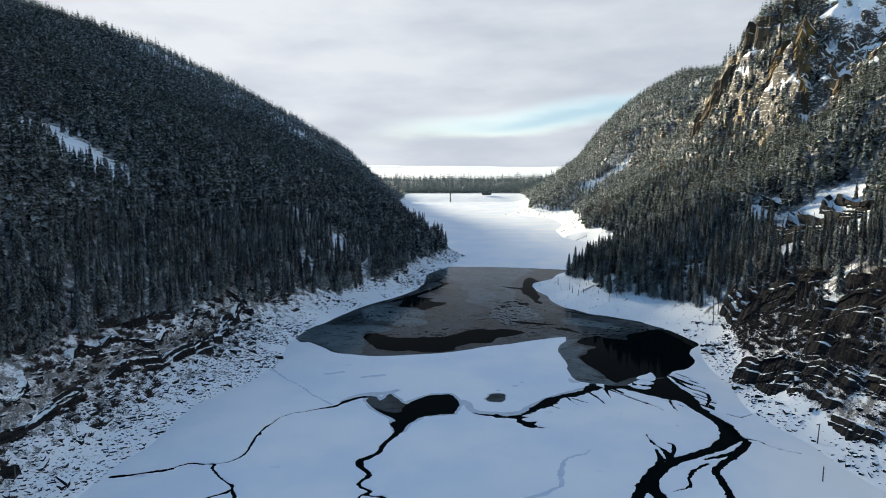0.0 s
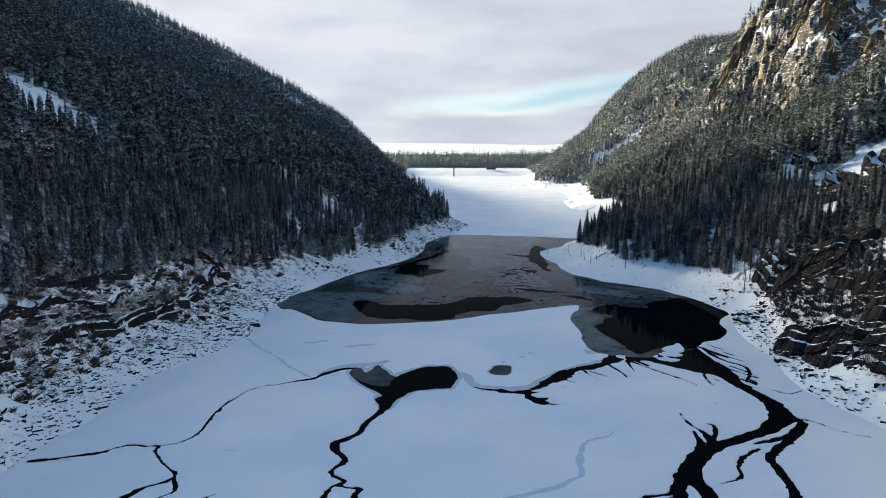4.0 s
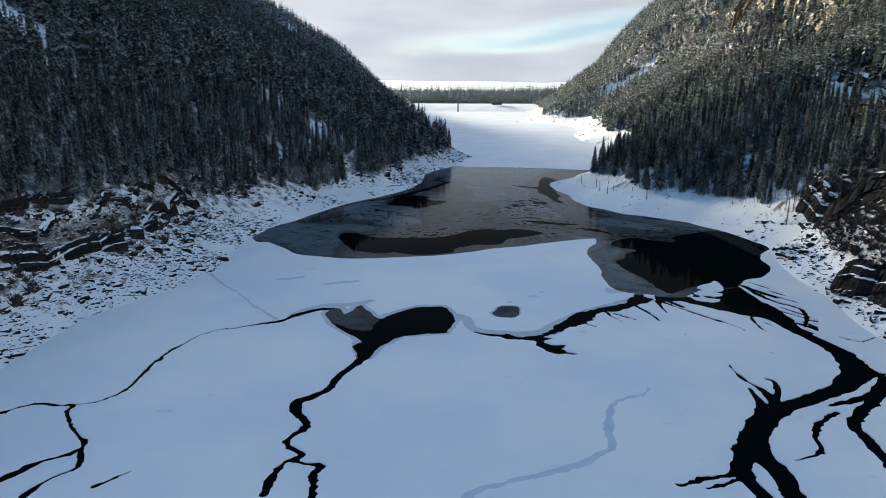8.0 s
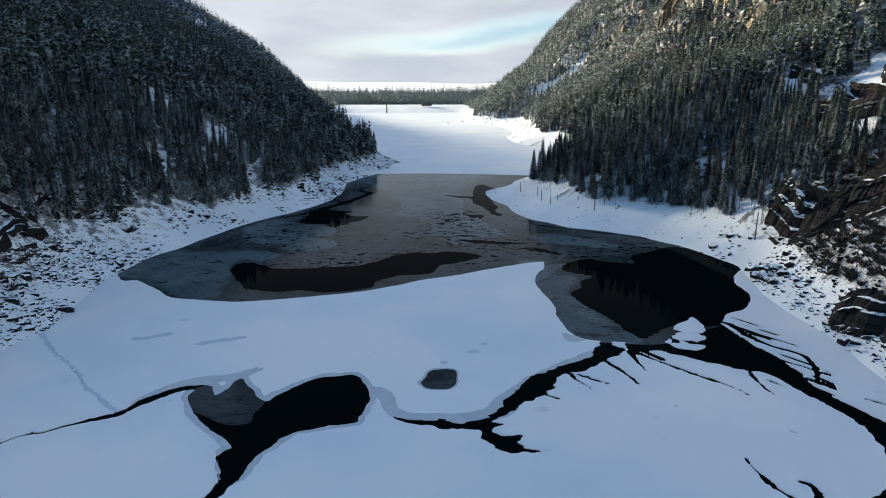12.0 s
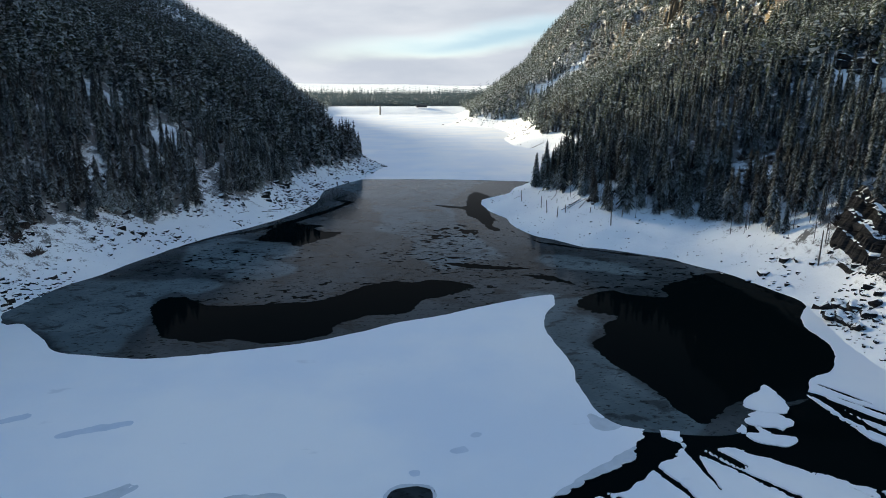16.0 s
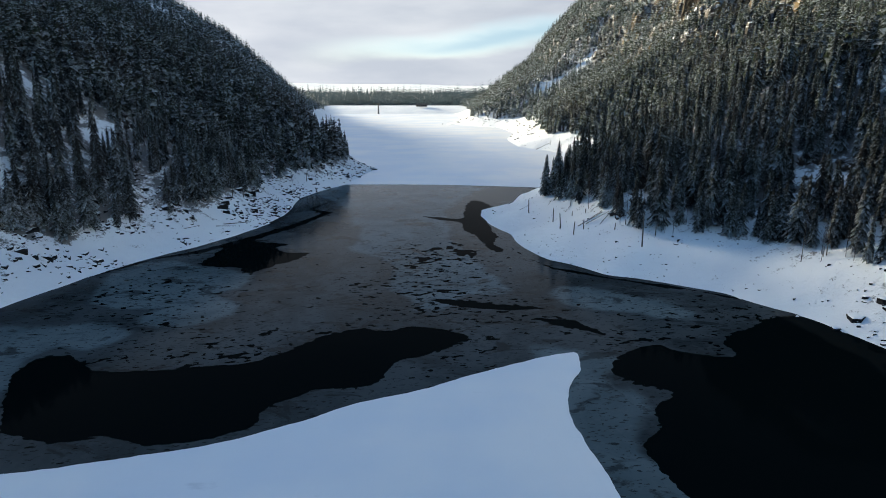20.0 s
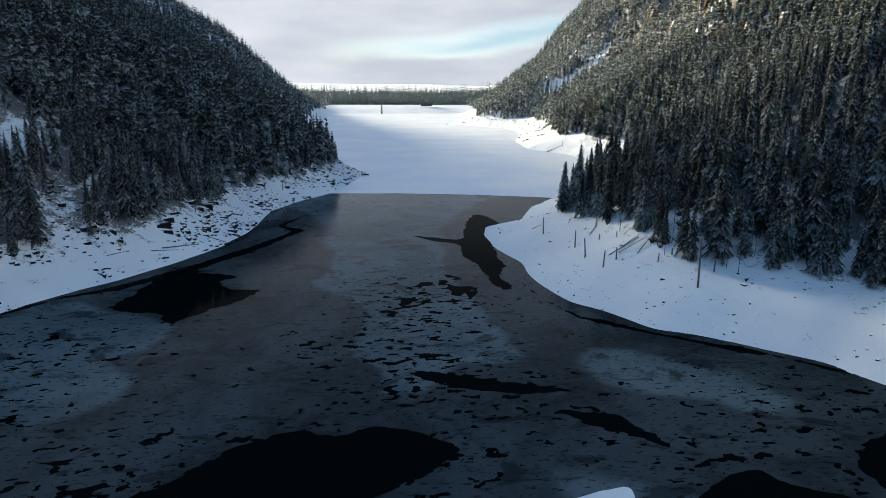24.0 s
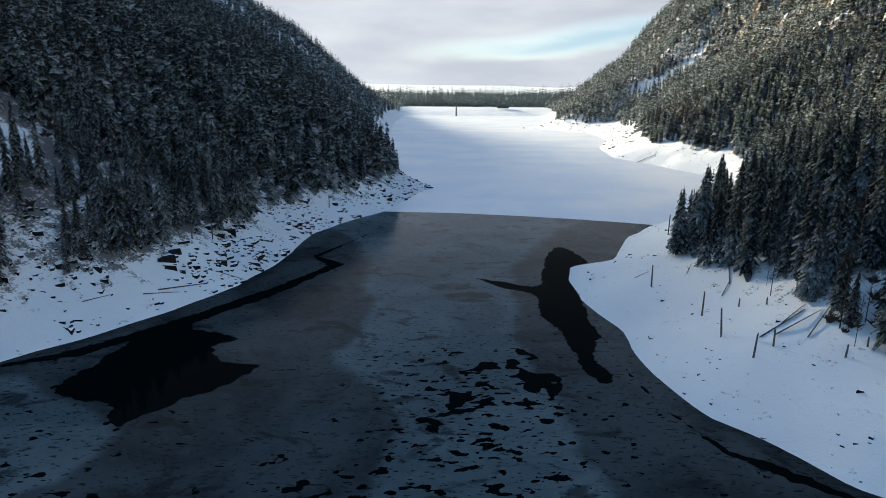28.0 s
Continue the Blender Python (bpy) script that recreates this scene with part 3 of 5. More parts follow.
LEADS = [  # cracks and channels: places along each, and half its width there
    ([(-30, 166), (-38, 162), (-43, 159), (-46, 149), (-46, 139), (-48, 134), (-51.5, 132), (-58, 132), (-62, 128.5), (-72, 126)], [0.5, 0.3, 0.25, 0.35, 0.35, 0.3, 0.3, 0.35, 0.4, 0.6]),
    ([(-51.5, 132), (-51, 129), (-46, 124), (-44, 121), (-47, 118), (-49, 115), (-51, 111)], [0.3, 0.25, 0.35, 0.45, 0.35, 0.7, 0.4]),
    ([(-44, 121), (-42, 117), (-44, 114), (-45, 111)], [0.4, 0.25, 0.35, 0.5]),
    ([(-35, 116), (-38, 113)], [0.2, 0.25]),
        ([(-30, 166), (-28, 169), (-24, 173), (-20, 172.5)], [0.5, 0.7, 0.7, 0.6]),
    ([(-12.5, 154), (-11.5, 149), (-14, 143), (-15, 138), (-17, 135), (-19, 133), (-18, 130), (-16, 127), (-18, 123), (-15, 120), (-16, 119), (-17, 118), (-17.5, 112)],
     [1.3, 1.0, 0.8, 0.7, 0.9, 0.9, 0.6, 0.6, 0.4, 0.5, 0.45, 0.4, 0.6]),
    ([(-16, 119), (-14, 118), (-12, 118), (-12.5, 116), (-12, 111), (-12.5, 107), (-12, 104)], [0.4, 0.35, 0.35, 0.3, 0.25, 0.3, 0.3]),
    ([(49.4, 180.3), (51.9, 175.5), (55.5, 170.9), (58.8, 166.7), (60.9, 163.2)], [0.6, 0.3, 0.3, 0.25, 0.1]), ([(43.4, 179), (44.5, 174), (45.8, 167.9)], [0.5, 0.4, 0.1]), ([(36.1, 172.7), (37.8, 166.8)], [0.5, 0.12]),
    ([(37.7, 171.9), (41, 168.3)], [0.4, 0.12]), ([(65.4, 170), (64.5, 162.5)], [0.4, 0.12]), ([(48.7, 179.9), (48.4, 172)], [0.5, 0.12]), ([(30, 167), (33, 164)], [0.4, 0.1]),
    ([(69, 192), (69, 184), (69, 176), (70, 168), (71.5, 160), (73, 153), (71.5, 146), (65, 140), (58, 136), (51, 132), (46, 127), (43.5, 122), (44, 117), (43, 112), (42.5, 104)],
     [2.5, 2.8, 2.6, 1.6, 1.5, 2.0, 2.6, 1.6, 1.5, 1.6, 1.9, 2.0, 1.3, 1.2, 1.2]),
    ([(42, 122), (39.5, 117), (40, 112), (39, 105)], [1.4, 1.2, 0.9, 0.9]),
    ([(73, 148), (74, 143), (69, 137), (61, 130), (59, 123), (58, 117), (53.5, 107)], [0.9, 1.0, 1.1, 0.7, 0.9, 0.7, 0.8]),
    ([(69, 138), (63, 135), (60, 134)], [0.7, 0.6, 0.2]), ([(60, 132), (54, 127), (52, 122), (48, 120)], [0.5, 0.4, 0.35, 0.2]),
    ([(50.7, 148.3), (51.3, 143.0), (52.2, 140.0), (52.5, 137.6), (51.8, 134.1)], [0.12, 0.25, 0.35, 0.6, 1.0]), ([(54.6, 142.5), (55.5, 141.6), (54.3, 138.2), (52.2, 134.1)], [0.35, 0.45, 0.5, 0.7]), ([(50.9, 139.5), (50.3, 136.9), (49.7, 134.1), (49.2, 132.0)], [0.4, 0.6, 0.9, 1.2]),
    ([(74, 146), (77, 144), (79, 140), (84, 137)], [0.3, 0.25, 0.2, 0.2]), ([(39, 116.5), (35, 116), (31, 115)], [0.6, 0.3, 0.2]), ([(39, 115.5), (34, 114)], [0.3, 0.15]),
    ([(73, 191), (74, 182), (77, 177), (77.5, 173), (74, 165)], [0.8, 0.5, 0.5, 0.5, 0.3]), ([(77, 160), (80, 158), (84, 160)], [0.2, 0.25, 0.2]),
    ([(66, 186), (62, 179), (60, 175)], [0.9, 0.6, 0.2]), ([(70, 178), (64, 176), (59, 177)], [1.0, 0.7, 0.4]), ([(60, 187), (58, 181), (53, 181)], [0.6, 0.8, 0.8]),
    ([(71, 170), (66, 171), (62, 174)], [0.8, 0.4, 0.1])]
POOL = [(-11.8, 149), (-12.7, 153), (-13.4, 155), (-12.6, 155.8), (-14.5, 158.4), (-18.7, 163), (-20, 166.2), (-21.8, 170.5), (-21.3, 172.2), (-19.4, 173), (-18, 170.2), (-17, 171.8), (-15.4, 175.8), (-13.4, 172.4), (-12.3, 169.6), (-10.4, 167.4), (-9, 169.3), (-7, 171.8),
        (-3.8, 174.4), (-0.4, 175.2), (2.8, 175), (4.2, 171.7), (4.7, 168), (4.3, 165.6), (3, 161.7), (2.9, 160.3), (0.6, 160.2), (-1.6, 159.7), (-4.5, 158.8), (-6.5, 157.6), (-8.2, 155.2), (-9.6, 153.2), (-10.4, 149.5)]
SLUSH = [(-22, 171.9), (-19.4, 173.2), (-18, 170.4), (-17, 172), (-15.4, 176), (-12.6, 171.4), (-10.6, 167.4), (-11.4, 164.6), (-11.6, 161.6), (-14.6, 161.6), (-18.1, 164), (-20.2, 166.2)]
# the torn seam from the pool to the channel, and the broad black mouth of the channel
SEAM = [(7.5, 162), (11.4, 161.3), (15.9, 159.2), (19.4, 159.2), (21.7, 160.8), (25.4, 165.3), (28, 169.5), (30.4, 172.2), (34.8, 174.9), (38.7, 176.7), (42.6, 179.7), (45.5, 184.3), (47.2, 185.5), (47.2, 182.4), (48.4, 180.4), (43.4, 176.2), (39.6, 173.4), (35.3, 171.8), (32.3, 167.3),
        (28.7, 165), (25.5, 162), (23.6, 160.6), (21.3, 158.6), (23.9, 158), (21.4, 157.1), (22.3, 155.8), (25.5, 155.3), (24.1, 153.7), (25.8, 151.7), (22.2, 151.7), (19.8, 154.5), (19.1, 157), (15.8, 157.5), (11.3, 159.2)]
CORE = [(50.2, 184), (54.6, 184.2), (58.6, 181.8), (64.5, 183), (69.4, 187), (71.6, 183.3), (72.6, 178.7), (73, 175.3), (73.3, 168.9), (71.9, 163.6), (70.5, 167.6), (67, 169.8), (62.9, 171.9), (59.4, 174.4), (56.2, 178), (52.8, 179.6), (48.7, 179.5)]
BLACK = [(51, 229), (54.8, 234.8), (60.7, 238.3), (64, 235.5), (70.4, 233.5), (72, 238), (75.4, 241.3), (83, 245.5), (92, 249), (112, 245), (105, 215), (82, 198), (75, 194), (71, 189), (62, 190), (54, 184.5), (52.3, 187), (51.2, 194.2), (49.8, 199.5), (48.7, 203), (48.5, 206.4), (48, 211.3),
         (51.4, 214.1), (53.1, 219.7), (57, 223), (54.4, 226)]
DARK = [(-25, 221.5), (-28, 228), (-30, 235), (-31, 241), (-27, 242.5), (-23.5, 239), (-18, 235.9), (-8.3, 236.7), (1, 237.7), (9, 245.2), (16, 249.4), (20, 247.5), (24, 249.5), (33, 244.4), (30, 240.2), (21.2, 234.9), (19, 229), (16.6, 227.8), (10.7, 228.1), (5.6, 224.1),
        (3.9, 219.4), (-2.2, 216.6), (-8.4, 216.9), (-11.9, 219.2), (-15.5, 217.7), (-21, 219.5)]
WEST = [(-16.2, 317), (-12, 311), (-4.5, 308.2), (-7.4, 304.8), (-3.9, 300.2), (1.3, 298.7), (-0.6, 293.6), (-4.3, 289), (-8, 285.5), (-8.3, 282.4), (-12.7, 287.9), (-17.5, 289), (-21.4, 291.8), (-20.8, 299.3), (-20.4, 307.3)]
DIVIDE = ([-200, -54, -36, -30, -20, -13, 4, 8, 19, 22, 28, 35, 43, 50, 52], [340, 194, 172, 167, 163, 160, 166, 162, 159, 161, 168, 173, 177, 183, 184])

def rounded(pts, closed=True, n=4):
    """A soft curve through all the places, n short steps between each two."""
    P = np.array(pts, float)
    m = len(P)
    out = []
    for i in range(m if closed else m - 1):
        a, b, c, d = (P[(i + k) % m] if closed else P[min(max(i + k, 0), m - 1)] for k in (-1, 0, 1, 2))
        for u in np.arange(n) / n:
            out.append(tuple(0.5 * (2 * b + (c - a) * u + (2 * a - 5 * b + 4 * c - d) * u * u + (3 * b - a - 3 * c + d) * u ** 3)))
    if not closed:
        out.append(tuple(P[-1]))
    return out


OPEN = rounded(OPEN)
CELL = 0.31
IX, IY = np.arange(-92, 112, CELL), np.arange(88, 424, CELL)
ix, iy = np.meshgrid(IX, IY)
wob = 0.7 * fbm(ix, iy, 9, 4, 61) + 0.28 * fbm(ix, iy, 1.6, 2, 63)
bare = area_field(ix, iy, OPEN) + 0.55 * wob


def local(pts, make, pad=6.0):
    """make(x, y) on the stretch of the ice grid round pts alone, and far outside elsewhere."""
    px, py = [p[0] for p in pts], [p[1] for p in pts]
    i0, i1 = np.searchsorted(IX, (min(px) - pad, max(px) + pad))
    j0, j1 = np.searchsorted(IY, (min(py) - pad, max(py) + pad))
    out = np.full(ix.shape, -pad)
    out[j0:j1, i0:i1] = make(wx[j0:j1, i0:i1], wy[j0:j1, i0:i1])
    return out


def area(pts):
    pts = rounded(pts, n=3)
    return local(pts, lambda x, y: area_field(x, y, pts))


def strips(lines):
    best = np.full(ix.shape, -1e9)
    for pts, widths in lines:
        soft = rounded([(*q, w) for q, w in zip(pts, widths)], False, 3)
        pts, widths = [q[:2] for q in soft], [max(q[2], 0.05) for q in soft]
        best = np.maximum(best, local(pts, lambda x, y: -line_distance(x, y, pts, widths)))
    return best


wx, wy = ix + 0.8 * fbm(ix, iy, 5, 4, 71), iy + 0.8 * fbm(ix, iy, 5, 4, 73)
leads = strips(LEADS)
chips = fbm(ix * 0.7 + 0.4 * iy, iy * 1.5, 0.9, 2, 79)
ragged = leads + 0.40 * fbm(ix, iy, 2.2, 3, 75) + 0.34 * chips + 0.22 * fbm(ix * 0.8, iy * 1.2, 0.55, 2, 76)
ragged = np.maximum(ragged, leads - 0.04)
torn = np.maximum(area(SEAM), area(CORE)) + 0.45 * fbm(ix, iy, 2.2, 3, 75) + 0.4 * chips
ragged = np.maximum(ragged, torn)
# a fan of torn black streaks where the channel leaves the pool
FAN = [(46, 182), (58, 188), (66, 192), (76, 194), (80, 180), (76, 164), (68, 160), (58, 168), (50, 176)]
along, across = 0.5 * ix - 0.86 * iy, 0.86 * ix + 0.5 * iy
streak = fbm(along / 7.5, across / 1.0, 1.0, 3, 77) - 0.16
fan = np.minimum(area(FAN) * 0.3, 2.2 * streak)
ragged = np.maximum(ragged, fan)
pool = area(POOL) + 0.35 * wob + 0.15 * chips
hole = strips([([(15, 171), (16, 173.4)], [2.5, 2.4])]) + 0.3 * wob
# wet fringe round the pools, along the seam and where streaks of slush were drawn out
fringe = np.maximum(np.maximum(pool + 0.9, hole + 0.35), strips([([(-30, 166), (-27.5, 171), (-24, 175), (-18, 176), (-14, 179)], [0.3, 0.8, 1.0, 0.9, 0.4]), ([(-21.5, 168.5), (-19.6, 164.5), (-16, 160), (-13.4, 156.5)], [0.5, 1.0, 1.0, 0.7]), ([(-29, 168), (-24.5, 172.8), (-20, 175), (-16, 176.2), (-13, 178.5)], [0.3, 0.5, 0.6, 0.5, 0.3]),
    ([(4, 170), (7, 168), (8, 163), (14, 160.5), (20, 160), (24, 163), (30, 170), (38, 176), (44, 180)], [1.6, 1.4, 1.1, 1.3, 1.5, 1.8, 1.7, 1.6, 1.5]), ([(43, 186.5), (41, 186), (40, 188)], [1.0, 1.4, 0.6]),])) + 0.5 * wob
furrow = strips([([(35, 139), (33.5, 137), (29, 135), (26, 128), (24.5, 121.5), (16, 116.5), (9, 114), (5, 111), (2, 106), (0, 98)], [0.2, 0.4, 0.5, 0.5, 0.55, 0.45, 0.45, 0.5, 0.5, 0.45]),
    ([(-56, 197), (-50, 189), (-44, 182), (-36, 172), (-30, 166)], [0.5, 0.35, 0.3, 0.3, 0.4]), ([(22, 182), (22.3, 182)], [0.7, 0.7]), ([(24.3, 185), (24.6, 185)], [0.45, 0.45]), ([(16.5, 178), (16.8, 178)], [0.4, 0.4]), ([(48.4, 160.6), (49, 160.7)], [0.3, 0.2]), ([(56.7, 154.3), (57, 154)], [0.15, 0.1]), ([(60.4, 153), (60.8, 152.4)], [0.2, 0.1]), ([(-38, 193), (-33, 195)], [0.8, 0.9]), ([(-26, 190), (-19, 192)], [0.8, 0.8])]) + 0.25 * wob + 0.3 * chips
snowy = -np.maximum(np.maximum(bare, ragged), np.maximum(np.maximum(pool, hole), np.maximum(fringe, furrow)))
# white scraps left standing in the channel mouth
scrap = np.maximum(np.maximum(area([(61.6, 188.8), (65.8, 192.8), (68, 194.1), (67.2, 187.7), (63.9, 186.6)]), area([(60.1, 185.8), (65, 184.8), (63.6, 183), (59.4, 183.8)])), area([(58, 182.2), (63.4, 180.6), (61.1, 179), (57.6, 180.2)])) + 0.3 * wob + 0.2 * chips
slush = clip_region("slush_ice", IX, IY, np.minimum(fringe, -np.maximum(np.maximum(bare, ragged), np.maximum(pool, hole))), 0.10, [SLUSHY], skirt=0.09)
tagged(slush, "wet grey slush fringing the open pools", "slush", "lake ice sheets", "structure")
healed = clip_region("healed_crack", IX, IY, np.minimum(furrow, -ragged), 0.11, [HEALED])
tagged(healed, "blue-grey furrow of a refrozen crack in snow", "ice sheet", "lake ice sheets", "structure")
split = iy - np.interp(ix, *DIVIDE)
SHEET = "snow-covered ice sheet broken by dark cracks"
near_ice = clip_region("snow_ice", IX, IY, np.maximum(np.minimum(snowy, -split), scrap), 0.16, [SNOW_ICE], skirt=0.15)
tagged(near_ice, SHEET, "ice sheet", "lake ice sheets", "structure")
tongue = clip_region("snow_ice", IX, IY, np.minimum(np.minimum(snowy, split), 330 - iy), 0.12, [SNOW_ICE], skirt=0.11)
tagged(tongue, "smooth tongue of snow-covered ice beside grey ice", "ice sheet", "lake ice sheets", "structure")
far_ice = clip_region("snow_ice", IX, IY, np.minimum(snowy, iy - 330), 0.12, [SNOW_ICE], skirt=0.11)
tagged(far_ice, "wide unbroken snow field on the far lake ice", "ice sheet", "lake ice sheets", "structure")
far_field = new("snow_field", grid_mesh("snow_field", np.array([-120.0, 190.0]), np.array([float(IY[-1]), 1189.0]), np.full((2, 2), 0.12), [SNOW_ICE]))
tagged(far_field, "flat snow field on frozen far half of the lake", "ice sheet", "lake ice sheets", "structure")

back_field = new("snow_field", grid_mesh("snow_field", np.array([-140.0, 200.0]), np.array([-390.0, float(IY[0])]), np.full((2, 2), 0.16), [SNOW_ICE]))
tagged(back_field, "flat snow field on the near end of the lake", "ice sheet", "lake ice sheets", "structure")

# thin grey ice: leads, dark pools and wind-drawn holes are cut out of it
fleck = np.maximum(fbm(ix * 0.7 + 0.25 * iy, iy * 1.3 - 0.12 * ix, 0.85, 3, 81), fbm(ix * 0.9 - 0.25 * iy, iy * 1.35, 2.8, 5, 85) - 0.14)
zone = fbm(ix, iy, 30, 3, 83)
knot = np.exp(-((ix - 30) / 9) ** 2 - ((iy - 287) / 17) ** 2) + 0.8 * np.exp(-((ix - 42) / 12) ** 2 - ((iy - 258) / 7) ** 2)
holes = fleck - 0.49 - 0.30 * zone - 0.22 * smooth(iy, 285, 340) + 0.16 * knot
west = np.maximum(area(WEST), -line_distance(ix, iy, [(-42, 284), (-33, 297), (-25, 302), (-16, 314), (-6, 331), (2, 349), (-4, 356), (4, 378)], [1.0, 0.9, 1.5, 1.6, 1.6, 1.2, 0.5, 0.5]))
EAST = [(51.6, 368.6), (55.2, 361.9), (56, 352.4), (52, 339.9), (50.7, 329.6), (50.5, 318.3), (50.4, 311.2), (48, 305.9), (48.8, 298.6), (47.4, 296.9), (45.1, 302.8), (43.8, 313.1), (42.2, 321.8), (42.4, 331), (37.7, 334.8), (30.3, 342.4), (38.1, 338), (44, 338.5), (46.7, 356.4)]
MID_A = [(27, 296), (30, 300), (34, 302), (35, 296), (32, 291), (28, 289)]
MID_B = [(36, 306), (40, 303), (42, 296), (39, 291), (35, 294)]
rim = -line_distance(ix, iy, [(50, 309), (53, 291), (57, 281), (66, 273.5), (80, 264), (89, 256)], [0.0, 0.7, 0.6, 0.4, 0.5, 0.8]) + 0.5 * wob
mottle = fbm(ix, iy, 3.2, 3, 89) * 3.0
east = np.maximum(np.maximum(area(EAST), rim), np.minimum(np.maximum(area(MID_A), area(MID_B)), mottle - 0.3))
middle = np.maximum(-line_distance(ix, iy, [(30, 262), (36, 259), (42, 257), (49, 256)], [1.0, 1.6, 1.6, 0.3]), -line_distance(ix, iy, [(46, 251), (51, 248), (55, 243)], [0.5, 1.8, 0.4]))
dark = np.maximum(np.maximum(area(BLACK) + 1.2 * wob + 0.35 * chips, area(DARK) + 1.2 * wob + 0.4 * chips), np.maximum(np.maximum(west, east), middle) + 1.2 * wob + 0.4 * chips)
CALM = np.maximum(area([(-62, 238), (-50, 229), (-37, 215), (-29, 214), (-30, 232), (-32, 246), (-24, 246), (-22, 252), (-40, 258), (-56, 256)]), area([(42, 240), (54, 234), (50, 228), (55, 222), (48, 211), (50, 206), (52, 194), (53, 184), (40, 184), (38, 200), (40, 220)])) + 1.5 * wob
holes = holes - 0.5 * smooth(CALM, -1.5, 2.0)
slushy = np.minimum(area(SLUSH) + 0.25 * wob, 0.45 - fbm(ix, iy, 3, 3, 87))
grey = np.minimum(np.minimum(bare + 0.6, -dark), -holes * 3)
grey = np.maximum(np.maximum(grey, slushy), hole + 0.3)
FROST = [(-14, 414), (62, 408), (52, 380), (45, 362), (40, 345), (39.5, 320), (40.3, 307), (41.5, 292), (43.4, 271), (42.7, 265), (36, 266), (33.2, 261.8), (29, 257), (25.3, 257), (24, 264), (21.8, 268.5), (20.4, 283.6), (16.7, 291.5), (9.9, 303.7), (12.4, 309.5), (12, 328), (8, 352), (-2, 376)]
FROST_W = [(-36, 292), (-28, 293), (-20, 289), (-12, 285), (-9, 282), (-9, 276), (-14, 268), (-24, 262), (-36, 268)]
FROST_S = [(-20, 262), (-14, 268), (-9, 266), (-7, 258), (-14, 252), (-22, 256)]
frosty = np.maximum(np.maximum(area(FROST), area(FROST_W)), np.maximum(area(FROST_S), area([(58, 270), (68, 262), (76, 252), (70, 246), (60, 252), (52, 262)]))) + 1.5 * wob
frosty = np.maximum(frosty, CALM - 0.4) + 3.5 * fbm(ix, iy, 13, 4, 67)
grey_ice = clip_region("grey_ice", IX, IY, grey, 0.05, [GREY_ICE])
tagged(grey_ice, "thin grey ice with pale frost and black holes", "ice sheet", "lake ice sheets", "structure")
_co = np.zeros(len(grey_ice.data.vertices) * 3, np.float32)
grey_ice.data.vertices.foreach_get("co", _co)
_i = np.clip(np.rint((_co[0::3] - IX[0]) / CELL).astype(int), 0, len(IX) - 1)
_j = np.clip(np.rint((_co[1::3] - IY[0]) / CELL).astype(int), 0, len(IY) - 1)
rime = grey_ice.data.attributes.new("frost", "FLOAT", "POINT")
rime.data.foreach_set("value", smooth(frosty[_j, _i], -2.4, 3.4).astype(np.float32))


